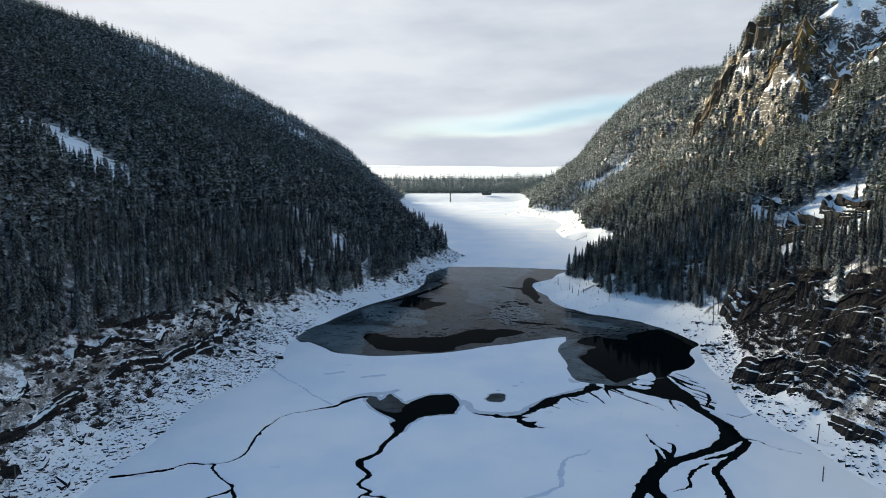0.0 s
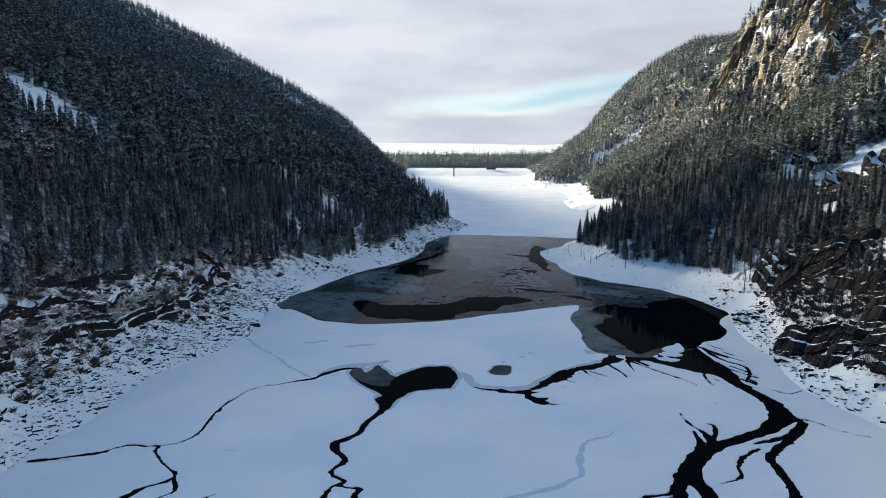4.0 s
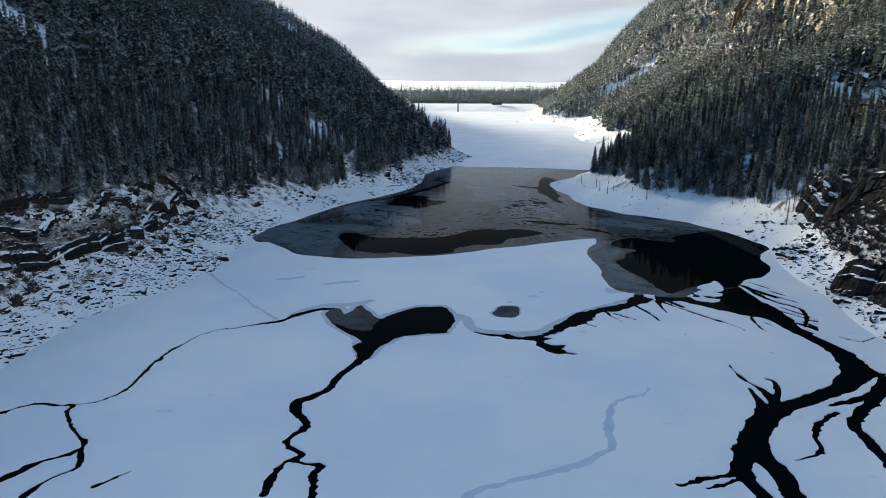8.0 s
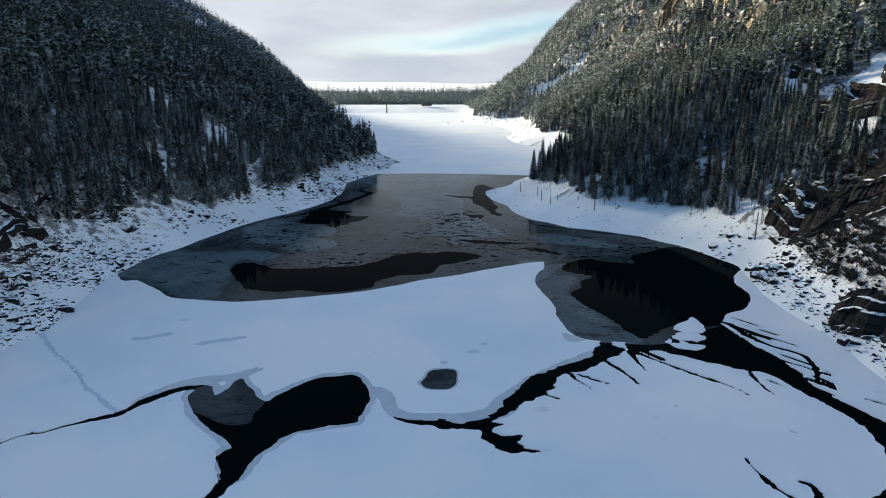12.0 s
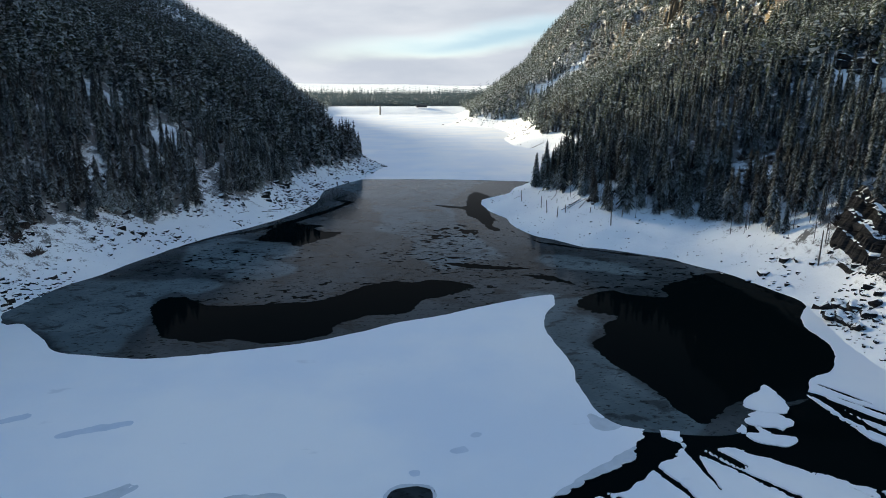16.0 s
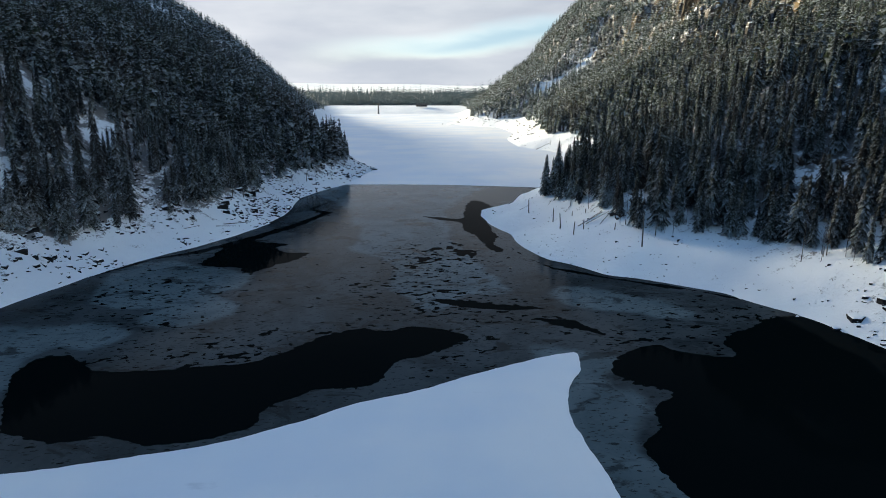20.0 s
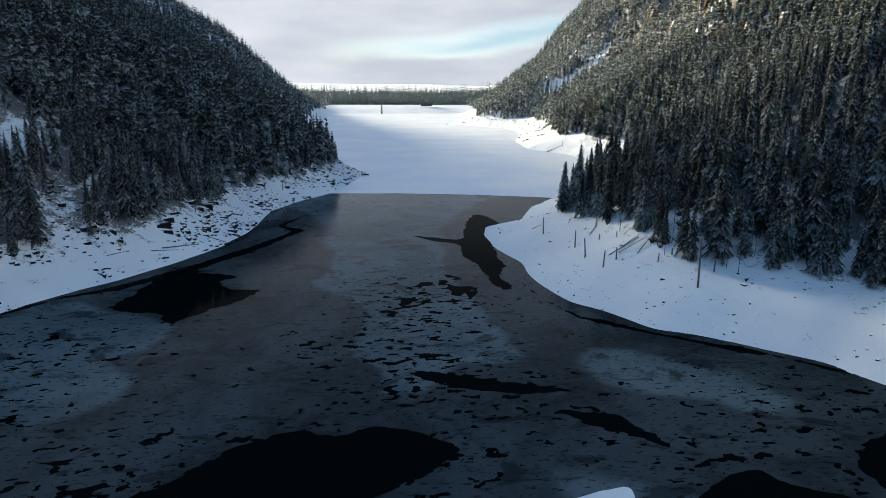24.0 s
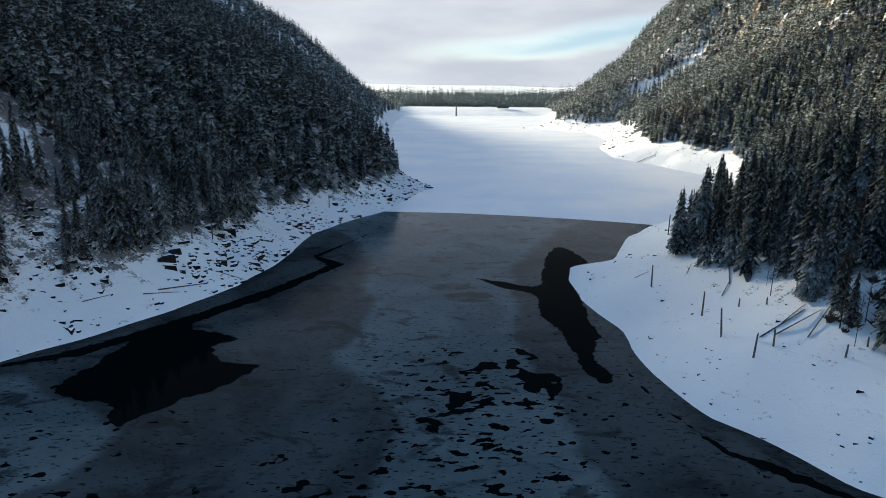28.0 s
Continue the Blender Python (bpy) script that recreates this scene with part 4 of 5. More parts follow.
# ---------------------------------------------------------------- trees
def conifer_crown(rng, tall, wide, tiers, blades, segs):
    """Corners and triangles of whorls of drooping, ragged boughs round a stem."""
    V, T = [], []
    for i in range(tiers):
        f = 0.10 + 0.88 * (i / (tiers - 1)) ** 0.92
        r = wide * (1 - f) ** 0.62 * rng.uniform(0.8, 1.2) + 0.10
        n = max(3, round(blades * (0.55 + 0.45 * (1 - f))))
        a0 = rng.uniform(0, 6.28)
        for b in range(n):
            if rng.random() < 0.10:
                continue
            a = a0 + 6.283 * (b + rng.uniform(-0.3, 0.3)) / n
            rr = r * rng.uniform(0.6, 1.2)
            z = tall * (f + rng.uniform(-0.02, 0.02))
            drop = rr * rng.uniform(0.5, 1.0)
            ca, sa = math.cos(a), math.sin(a)
            w = (rr * rng.uniform(0.36, 0.56) + 0.10) * (0.5 if segs == 2 else 0.55 if segs == 1 else 1.3)
            k = len(V)
            up = rr * 0.4
            if segs == 0:
                if rng.random() < 0.4:
                    V += [(0, 0, z + up * 1.5), (ca * rr - sa * w * 1.3, sa * rr + ca * w * 1.3, z - drop), (ca * rr + sa * w * 1.3, sa * rr - ca * w * 1.3, z - drop)]
                else:
                    q, s = 0.3 * rr, w * 1.25
                    V += [(ca * rr * 1.1, sa * rr * 1.1, z - drop), (ca * q + sa * s, sa * q - ca * s, z + 0.3 * up), (ca * q - sa * s, sa * q + ca * s, z + up)]
                T += [(k, k + 1, k + 2)]
            elif segs == 1:
                V += [(0, 0, z + up), (ca * rr * 0.55 - sa * w, sa * rr * 0.55 + ca * w, z - drop * 0.45), (ca * rr, sa * rr, z - drop), (ca * rr * 0.55 + sa * w, sa * rr * 0.55 - ca * w, z - drop * 0.45)]
                T += [(k, k + 1, k + 2), (k, k + 2, k + 3)]
            else:
                m = z - drop * 0.3
                V += [(0, 0, z + up), (ca * rr * 0.5 - sa * w, sa * rr * 0.5 + ca * w, m - 0.22 * w), (ca * rr * 0.5, sa * rr * 0.5, m + 0.28 * w), (ca * rr * 0.5 + sa * w, sa * rr * 0.5 - ca * w, m - 0.22 * w),
                      (ca * rr - sa * w * 0.35, sa * rr + ca * w * 0.35, z - drop), (ca * rr * 1.05, sa * rr * 1.05, z - drop * 0.9), (ca * rr + sa * w * 0.35, sa * rr - ca * w * 0.35, z - drop * 1.1)]
                T += [(k, k + 1, k + 2), (k, k + 2, k + 3), (k + 1, k + 4, k + 2), (k + 4, k + 5, k + 2), (k + 2, k + 5, k + 6), (k + 2, k + 6, k + 3)]
    k = len(V)
    V += [(0.14, 0, tall * 0.93), (-0.07, 0.12, tall * 0.93), (-0.07, -0.12, tall * 0.93), (0, 0, tall * 1.02)]
    T += [(k, k + 1, k + 3), (k + 1, k + 2, k + 3), (k + 2, k, k + 3)]
    return np.array(V), np.array(T)


def stem(tall, r, sides=5, top=0.25):
    a = np.arange(sides) * 6.2832 / sides
    V = np.concatenate([np.stack([r * np.cos(a), r * np.sin(a), np.full(sides, -0.8)], 1), np.stack([r * top * np.cos(a), r * top * np.sin(a), np.full(sides, tall)], 1)])
    k = np.arange(sides)
    return V, np.concatenate([np.stack([k, (k + 1) % sides, (k + 1) % sides + sides], 1), np.stack([k, (k + 1) % sides + sides, k + sides], 1)])


def bare_tree(rng, tall, n, thin=0.05):
    """A leafless stem with thin upswept branches, as three-sided sticks."""
    V, T = stem(tall, 0.11, 3, 0.2)
    V, T = [V], [T]
    count = len(V[0])
    for _ in range(n):
        z = tall * rng.uniform(0.2, 0.95)
        a, L = rng.uniform(0, 6.28), tall * rng.uniform(0.12, 0.32)
        e = (math.cos(a) * L * 0.7, math.sin(a) * L * 0.7, z + L * rng.uniform(0.3, 0.9))
        V.append(np.array([(0, 0, z - thin), (0, 0, z + thin), (thin * math.sin(a), -thin * math.cos(a), z), e]))
        T.append(np.array([(0, 1, 3), (1, 2, 3), (2, 0, 3)]) + count)
        count += 4
    return np.concatenate(V), np.concatenate(T)


def joined(kinds):
    """One set of arrays from [(corners, triangles, material number), ...]."""
    V, T, M, k = [], [], [], 0
    for v, t, m in kinds:
        V.append(v), T.append(t + k), M.append(np.full(len(t), m))
        k += len(v)
    return np.concatenate(V), np.concatenate(T), np.concatenate(M)


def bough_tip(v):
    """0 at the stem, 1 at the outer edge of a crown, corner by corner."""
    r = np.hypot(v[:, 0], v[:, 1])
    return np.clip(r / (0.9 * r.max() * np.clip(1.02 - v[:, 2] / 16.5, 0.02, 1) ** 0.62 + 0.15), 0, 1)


def put_tips(me, values):
    me.attributes.new("tip", "FLOAT", "POINT").data.foreach_set("value", np.asarray(values, np.float32))


def scatter(name, models, x, y, z, size, turn, pick, mats, tips=False):
    """One mesh of many copies of the models, each moved, turned and scaled."""
    V, T, M, E, k = [], [], [], [], 0
    for i, (v, t, m) in enumerate(models):
        s = np.nonzero(pick == i)[0]
        if not len(s):
            continue
        c, q = np.cos(turn[s])[:, None], np.sin(turn[s])[:, None]
        px = (v[:, 0] * c - v[:, 1] * q) * size[s, None] + x[s, None]
        py = (v[:, 0] * q + v[:, 1] * c) * size[s, None] + y[s, None]
        pz = v[:, 2] * size[s, None] + z[s, None]
        V.append(np.stack([px, py, pz], 2).reshape(-1, 3))
        T.append((t[None] + (np.arange(len(s)) * len(v))[:, None, None] + k).reshape(-1, 3))
        M.append(np.tile(m, len(s)))
        E.append(np.tile(bough_tip(v), len(s)))
        k += len(s) * len(v)
    me = tri_mesh(name, np.concatenate(V), np.concatenate(T), mats, np.concatenate(M))
    if tips:
        put_tips(me, np.concatenate(E))
    return new(name, me)


rng = random.Random(4)
FINE = [joined([(*conifer_crown(rng, 16, rng.uniform(1.7, 2.6), 28, 11, 1), 0), (*stem(15, 0.22, 4), 1)]) for _ in range(8)]
MIDDLE = [joined([(*conifer_crown(rng, 16, rng.uniform(1.7, 2.5), 13, 6, 0), 0), (*stem(15, 0.22, 3), 1)]) for _ in range(6)]
TINY = [joined([(*conifer_crown(rng, 16, rng.uniform(2.0, 2.8), 5, 4, 0), 0)]) for _ in range(6)]
COARSE = [joined([(*conifer_crown(rng, 16, rng.uniform(1.9, 2.7), 8, 5, 0), 0)]) for _ in range(6)]


def bush(rng, n):
    """A dome of stiff bare shoots from one root."""
    V, T = [], []
    for k in range(n):
        a, lean, L = rng.uniform(0, 6.28), rng.uniform(0.0, 1.3), rng.uniform(1.2, 2.8)
        x, y = 0.8 * rng.uniform(-1, 1), 0.8 * rng.uniform(-1, 1)
        tip = (x + L * lean * 0.8 * math.cos(a), y + L * lean * 0.8 * math.sin(a), L * (1.1 - 0.5 * lean))
        w = 0.045
        V += [(x - w, y, -0.3), (x + w, y, -0.3), (x, y + w, 0.4), tip]
        T += [(4 * k, 4 * k + 1, 4 * k + 3), (4 * k + 1, 4 * k + 2, 4 * k + 3), (4 * k + 2, 4 * k, 4 * k + 3)]
    return np.array(V), np.array(T)


LEAFLESS = [joined([(*bush(rng, 38), 0)]) for _ in range(4)] + [joined([(*bare_tree(rng, 9, 22), 0)])]
R = np.random.default_rng(7)

# clearings in the woods: centre x, y, half lengths, turn
CLEARINGS = [(-172, 299, 26, 15, -20), (-158, 289, 17, 9, -10), (-135, 274, 12, 6, 10), (-122, 293, 8, 5, 10), (-57, 333, 5, 6, 0), (-56, 318, 4, 5, 0), (-80, 341, 7, 6, 0), (-30, 385, 4, 5, 0), (-141, 240, 12, 7, 0), (-141, 256, 6, 4, 0), (-171, 420, 10, 12, 0),
             (-66, 300, 6, 6, 0), (-57, 337, 7, 6, 0), (-58, 375, 5, 5, 0), (-42, 325, 4, 5, 0), (-31, 387, 4, 4, 0), (-42, 318, 5, 5, 0), (158, 304, 11, 7, 30), (178, 283, 16, 9, 10), (165, 258, 15, 10, 20), (146, 249, 12, 10, 0), (140, 247, 6, 8, 0), (212, 612, 4, 16, 20), (236, 597, 4, 14, -50), (236, 1075, 10, 14, 0),
             (122, 211, 9, 17, 0), (118, 172, 8, 10, 0), (163, 263, 17, 29, -8), (281, 530, 11, 24, 12), (290, 588, 9, 20, 20), (264, 640, 10, 22, 20), (246, 698, 8, 26, 15), (286, 492, 9, 26, 12), (318, 480, 22, 46, 8), (352, 470, 34, 50, 8), (345, 420, 30, 40, 0), (342, 532, 30, 30, 0), (236, 640, 5, 20, 25)]


def wooded(x, y):
    d = shore_distance(x, y)
    left = x < np.interp(y, [0, 460, 480, 1200], [0, 40, 50, 40])
    edge = np.where(left, np.interp(y, [100, 240, 290, 340, 420, 460, 520], [34, 24, 11, 11, 12, 9, 12]), np.interp(y, [100, 215, 234, 262, 300, 400, 470, 520, 640, 900], [24, 24, 14, 15, 21, 14, 9, 22, 24, 20]))
    ok = (d > edge + 3 * fbm(x, y, 14, 2, 91)) & ((y < 1175) | (x < -75) | (x > 165) | (y > 1330))
    for cx, cy, a, b, turn in CLEARINGS:
        c, s = math.cos(radians(turn)), math.sin(radians(turn))
        ok &= (((x - cx) * c + (y - cy) * s) / a) ** 2 + ((-(x - cx) * s + (y - cy) * c) / b) ** 2 > 1 + 0.5 * fbm(x, y, 8, 2, 93)
    steep = slope(x, y)
    ok &= ~((x > 60) & (y < 232) & (d < 46) & (R.random(x.shape) < 0.62))
    return ok & (R.random(x.shape) > smooth(steep, 2.4, 4.2)) & (fbm(x, y, 40, 3, 95) > -0.62 + 0.2 * R.random(x.shape))


def sown(x0, x1, y0, y1, cell):
    x, y = np.meshgrid(np.arange(x0, x1, cell), np.arange(y0, y1, cell))
    return (x + R.uniform(-0.48, 0.48, x.shape) * cell).ravel(), (y + R.uniform(-0.48, 0.48, x.shape) * cell).ravel()


def seen_from_lake(x, y):
    return (np.abs(x - 15) < 0.80 * (y + 20) + 30) & (y > 60)


sx, sy = np.concatenate([np.stack(sown(-700, 640, 60, 700, 3.7)), np.stack(sown(-700, 70, 700, 1320, 6.6)), np.stack(sown(70, 420, 700, 1320, 4.5)), np.stack(sown(420, 640, 700, 1320, 8.5)), np.stack(sown(-300, 420, 1330, 1480, 5.4)), np.stack(sown(-420, 620, 1480, 1960, 9.5))], 1)
keep = seen_from_lake(sx, sy) & (shore_distance(sx, sy) > 6) & ~((sy > 1010) & (sy < 1330) & (sx < -130)) & ~((sy > 1180) & (sy < 1330) & (sx > 280))
sx, sy = sx[keep], sy[keep]
keep = wooded(sx, sy)
sx, sy = sx[keep], sy[keep]
sz = height(sx, sy)
size = R.uniform(0.5, 1.02, len(sx)) * np.where(R.random(len(sx)) < 0.2, 0.7, 1.0)
size = np.where(sy > 1325, size * R.choice([0.8, 1.1, 1.7], len(sx), p=[0.45, 0.4, 0.15]), size)
turn, pick = R.uniform(0, 6.28, len(sx)), R.integers(0, 6, len(sx))
reach = np.maximum(0, np.hypot(sx - 25, np.maximum(0, np.maximum(sy - 225, 60 - sy))))
close = reach < 150
far = reach > 440
# the trees along both points of the shore stand as things of their own
lone = ((sx > 60) & (sx < 135) & (sy > 262) & (sy < 420) & (shore_distance(sx, sy) < 42)) | ((sx < 0) & (sx > -75) & (sy > 285) & (sy < 440) & (shore_distance(sx, sy) < 24))
lone[np.nonzero(lone)[0][290:]] = False
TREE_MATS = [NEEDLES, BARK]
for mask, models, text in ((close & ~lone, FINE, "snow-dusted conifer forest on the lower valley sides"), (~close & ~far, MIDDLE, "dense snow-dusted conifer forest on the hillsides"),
                           (far & (sy < 1325), COARSE, "distant frosted conifer forest on the ridges"), (far & (sy > 1325), TINY, "haze-blue frosted conifer forest on the plain beyond the dam")):
    # woods beyond the dam take the needles with haze in their colour
    ob = scatter("forest", models, sx[mask], sy[mask], sz[mask], size[mask], turn[mask], pick[mask], [HAZE_NEEDLES, BARK] if sy[mask].min() > 1325 else TREE_MATS, tips=True)
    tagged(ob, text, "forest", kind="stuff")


def single_model(i):
    base = new("conifer")
    base.empty_display_size = 0.5
    v, t = conifer_crown(rng, 16, rng.uniform(1.7, 2.6), 28, 12, 2)
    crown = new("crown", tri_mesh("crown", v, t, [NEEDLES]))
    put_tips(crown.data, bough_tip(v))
    v, t = stem(15.2, 0.2, 7)
    trunk = new("trunk", tri_mesh("trunk", v, t, [BARK]))
    crown.parent = trunk.parent = base
    return tagged(base, "tall dark conifer dusted with snow near the shore", "tree", "conifers along the shore")


models = [single_model(i) for i in range(6)]
used = set()
for k in np.nonzero(lone)[0]:
    m = Matrix.LocRotScale((sx[k], sy[k], sz[k]), Euler((0, 0, turn[k])), (size[k],) * 3)
    i = int(pick[k])
    if i not in used:
        used.add(i)
        models[i].matrix_basis = m
    else:
        made = copy_thing(models[i], Matrix())
        made.matrix_basis = m

# forest floor under the trees: needles and twigs show through the snow
_x, _y = np.meshgrid(XS, YS)
_flat = shore_distance(_x.ravel(), _y.ravel())
floor_litter = ground.data.attributes.new("litter", "FLOAT", "POINT")
_grid = np.zeros((802, 802))
np.add.at(_grid, (np.clip(np.floor(sy / 4).astype(int), 0, 799) + 1, np.clip(np.floor(sx / 4).astype(int) + 400, 0, 799) + 1), 1)
_soft = sum(np.roll(np.roll(_grid, a, 0), b, 1) for a in (-1, 0, 1) for b in (-1, 0, 1)) / 7.0
_w = np.clip(_soft[np.clip(np.floor(_y.ravel() / 4).astype(int), 0, 799) + 1, np.clip(np.floor(_x.ravel() / 4).astype(int) + 400, 0, 799) + 1], 0, 1)
_near_l = (_x.ravel() < 0) & (_flat > 1) & (_flat < 48) & (_y.ravel() < 275)
_near_r = (_x.ravel() > 60) & (_flat > 10) & (_flat < 60) & (_y.ravel() < 232)
_w = np.where(_near_l, np.maximum(_w, 0.5 * smooth(_flat, 2, 9) + 0.3 * smooth(_flat, 10, 22)), np.where(_near_r, np.maximum(_w, 0.8), _w))
_w = np.where((_x.ravel() > 50) & (_y.ravel() > 245) & (_flat < 30), 0.35 * _w, _w)
_w = np.where(_y.ravel() > 1960, 0.3, np.where(_y.ravel() > 1325, 1.0, _w))
floor_litter.data.foreach_set("value", _w.astype(np.float32))

# bare brush along the foot of the woods
bx, by = np.concatenate([np.stack(sown(-140, 175, 95, 450, 3.0)), np.stack(sown(95, 150, 112, 262, 1.5)), np.stack(sown(-125, -72, 100, 262, 2.6))], 1)
bd = shore_distance(bx, by)
keep = (bd > np.where((bx > 0) & (by > 225), 17, 11)) & (bd < 46) & (fbm(bx, by, 13, 3, 97) > np.where(by < 270, np.where(bx > 0, -0.08, 0.0), 0.12)) & (R.random(len(bx)) < np.where(by > 262, smooth(bd, 14, 20), 0.75)) & ~((bx > 0) & (by > 250) & (bd < 20.5))
bx, by = bx[keep], by[keep]
brush = scatter("brush", LEAFLESS, bx, by, height(bx, by), R.uniform(0.35, 0.95, len(bx)), R.uniform(0, 6.28, len(bx)), np.where(R.random(len(bx)) < 0.07, 4, R.integers(0, 4, len(bx))), [TWIGS])
tagged(brush, "bare brown brush at the foot of the forest", "brush", kind="stuff")
STICKS = [joined([(*bare_tree(rng, rng.uniform(8, 13), 26, 0.045), 0)]) for _ in range(5)]
bx, by = np.concatenate([np.stack(sown(-150, 190, 95, 470, 4.6)), np.stack(sown(96, 165, 110, 262, 2.7))], 1)
bd = shore_distance(bx, by)
keep = (bd > np.where(by < 262, np.where(bx > 0, 13, 26), 17)) & (bd < 62) & (fbm(bx, by, 20, 3, 101) > -0.12) & (R.random(len(bx)) < 0.6)
bx, by = bx[keep], by[keep]
bare_wood = scatter("bare_trees", STICKS, bx, by, height(bx, by), R.uniform(0.45, 1.0, len(bx)), R.uniform(0, 6.28, len(bx)), R.integers(0, 5, len(bx)), [TWIGS])
tagged(bare_wood, "thin leafless trees along the edge of the forest", "trees", kind="stuff")


# ---------------------------------------------------------------- rocks
def slab(rng, flat=0.35):
    """Corners and triangles of an angular, layered block about one metre wide."""
    n = rng.randint(5, 7)
    a = sorted(rng.uniform(0, 6.28) for _ in range(n))
    r = [rng.uniform(0.35, 0.6) for _ in range(n)]
    lean = rng.uniform(-0.12, 0.12), rng.uniform(-0.12, 0.12)
    V = []
    for z, k in ((-flat, 1.0), (flat * 0.55, rng.uniform(0.85, 1.0)), (flat * 0.75, 0.72)):
        V += [(rr * k * math.cos(t), rr * k * 0.8 * math.sin(t), z + lean[0] * rr * math.cos(t) + lean[1] * rr * math.sin(t)) for rr, t in zip(r, a)]
    V.append((0, 0, flat * 0.8))
    T = []
    for i in range(n):
        j = (i + 1) % n
        for b in (0, n):
            T += [(b + i, b + j, b + n + j), (b + i, b + n + j, b + n + i)]
        T.append((2 * n + i, 2 * n + j, 3 * n))
    return np.array(V), np.array(T)


BLOCKS = [(*slab(rng, rng.uniform(0.10, 0.3)), 0) for _ in range(9)]
BLOCKS = [joined([b]) for b in BLOCKS]
gx, gy = sown(-135, 150, 95, 620, 1.05)
gd = shore_distance(gx, gy)
left = gx < 30
chance = np.where(left, np.interp(gy, [95, 240, 300, 480, 520], [1.2, 1.1, 0.75, 0.7, 0.15]), np.interp(gy, [95, 200, 212, 232, 246, 300, 500, 620], [0.8, 0.7, 0.95, 0.9, 0.22, 0.13, 0.10, 0.15]))
keep = (gd > 0.3) & (gd < np.where(left, 26, 22)) & (R.random(len(gx)) < chance * smooth(fbm(gx, gy, 9, 3, 99), np.where(gy < 215, -0.8, -0.45), np.where(gy < 215, 0.1, 0.35)))
gx, gy = gx[keep], gy[keep]
gs = np.exp(R.normal(-0.1, 0.55, len(gx))) * np.where((gx > 30) & (gy > 250), 0.38, np.where(gy < 215, np.where(gx < 30, 0.85, 0.8), 1.0))
rubble = scatter("rubble", BLOCKS, gx, gy, height(gx, gy) + 0.02, gs, R.uniform(0, 6.28, len(gx)), R.integers(0, 9, len(gx)), [ROCK])
tagged(rubble, "broken dark rock slabs scattered over snowy banks", "rubble", kind="stuff")
fx, fy = sown(60, 170, 620, 905, 3.2)
fd = shore_distance(fx, fy)
keep = (fd > 0.5) & (fd < 20) & (R.random(len(fx)) < 0.14 + 0.3 * smooth(fd, 10, 18))
fx, fy = fx[keep], fy[keep]
stones = scatter("far_stones", BLOCKS, fx, fy, height(fx, fy) + 0.1, np.exp(R.normal(0.45, 0.4, len(fx))), R.uniform(0, 6.28, len(fx)), R.integers(0, 9, len(fx)), [ROCK])
tagged(stones, "dark stones strewn over the far snowy bank", "stones", kind="stuff")


def splinter(rng):
    """Corners and triangles of an upright, cracked block of cliff about one metre wide."""
    n = rng.randint(5, 7)
    a = sorted(rng.uniform(0, 6.28) for _ in range(n))
    r = [rng.uniform(0.35, 0.6) for _ in range(n)]
    V, T, levels = [], [], [-1.0, rng.uniform(-0.1, 0.2), rng.uniform(0.25, 0.45), rng.uniform(0.5, 0.8)]
    for z in levels:
        k = 1.0 - 0.3 * max(0, z) + rng.uniform(-0.14, 0.14)
        V += [(rr * k * math.cos(t), rr * k * math.sin(t), z + rng.uniform(-0.09, 0.09)) for rr, t in zip(r, a)]
    V.append((0, 0, levels[-1] + 0.05))
    for q in range(3):
        for i in range(n):
            j = (i + 1) % n
            T += [(q * n + i, q * n + j, q * n + n + j), (q * n + i, q * n + n + j, q * n + n + i)]
    T += [(3 * n + i, 3 * n + (i + 1) % n, 4 * n) for i in range(n)]
    return np.array(V), np.array(T)


SPLINTERS = [joined([(*splinter(rng), 0)]) for _ in range(9)]
qx, qy = sown(150, 430, 330, 920, 4.0)
qs = slope(qx, qy)
qd = shore_distance(qx, qy)
keep = (qd > 105) & (qd < 330) & (R.random(len(qx)) < smooth(qs, 0.95, 1.7)) & (fbm(qx, qy, 30, 3, 103) > -0.25)
qx, qy = qx[keep], qy[keep]
face = scatter("cliff_rocks", SPLINTERS, qx, qy, height(qx, qy) - 0.5, np.exp(R.normal(1.1, 0.4, len(qx))), R.uniform(0, 6.28, len(qx)), R.integers(0, 9, len(qx)), [GROUND])
tagged(face, "broken ochre and grey cliff with snow on ledges", "cliff", kind="stuff")


# ledges of layered rock: each outcrop a thing, its blocks parts
def shore_x(pts, y):
    ys = np.array([p[1] for p in pts], float)
    k = np.argsort(ys)
    return np.interp(y, ys[k], np.array([p[0] for p in pts], float)[k])


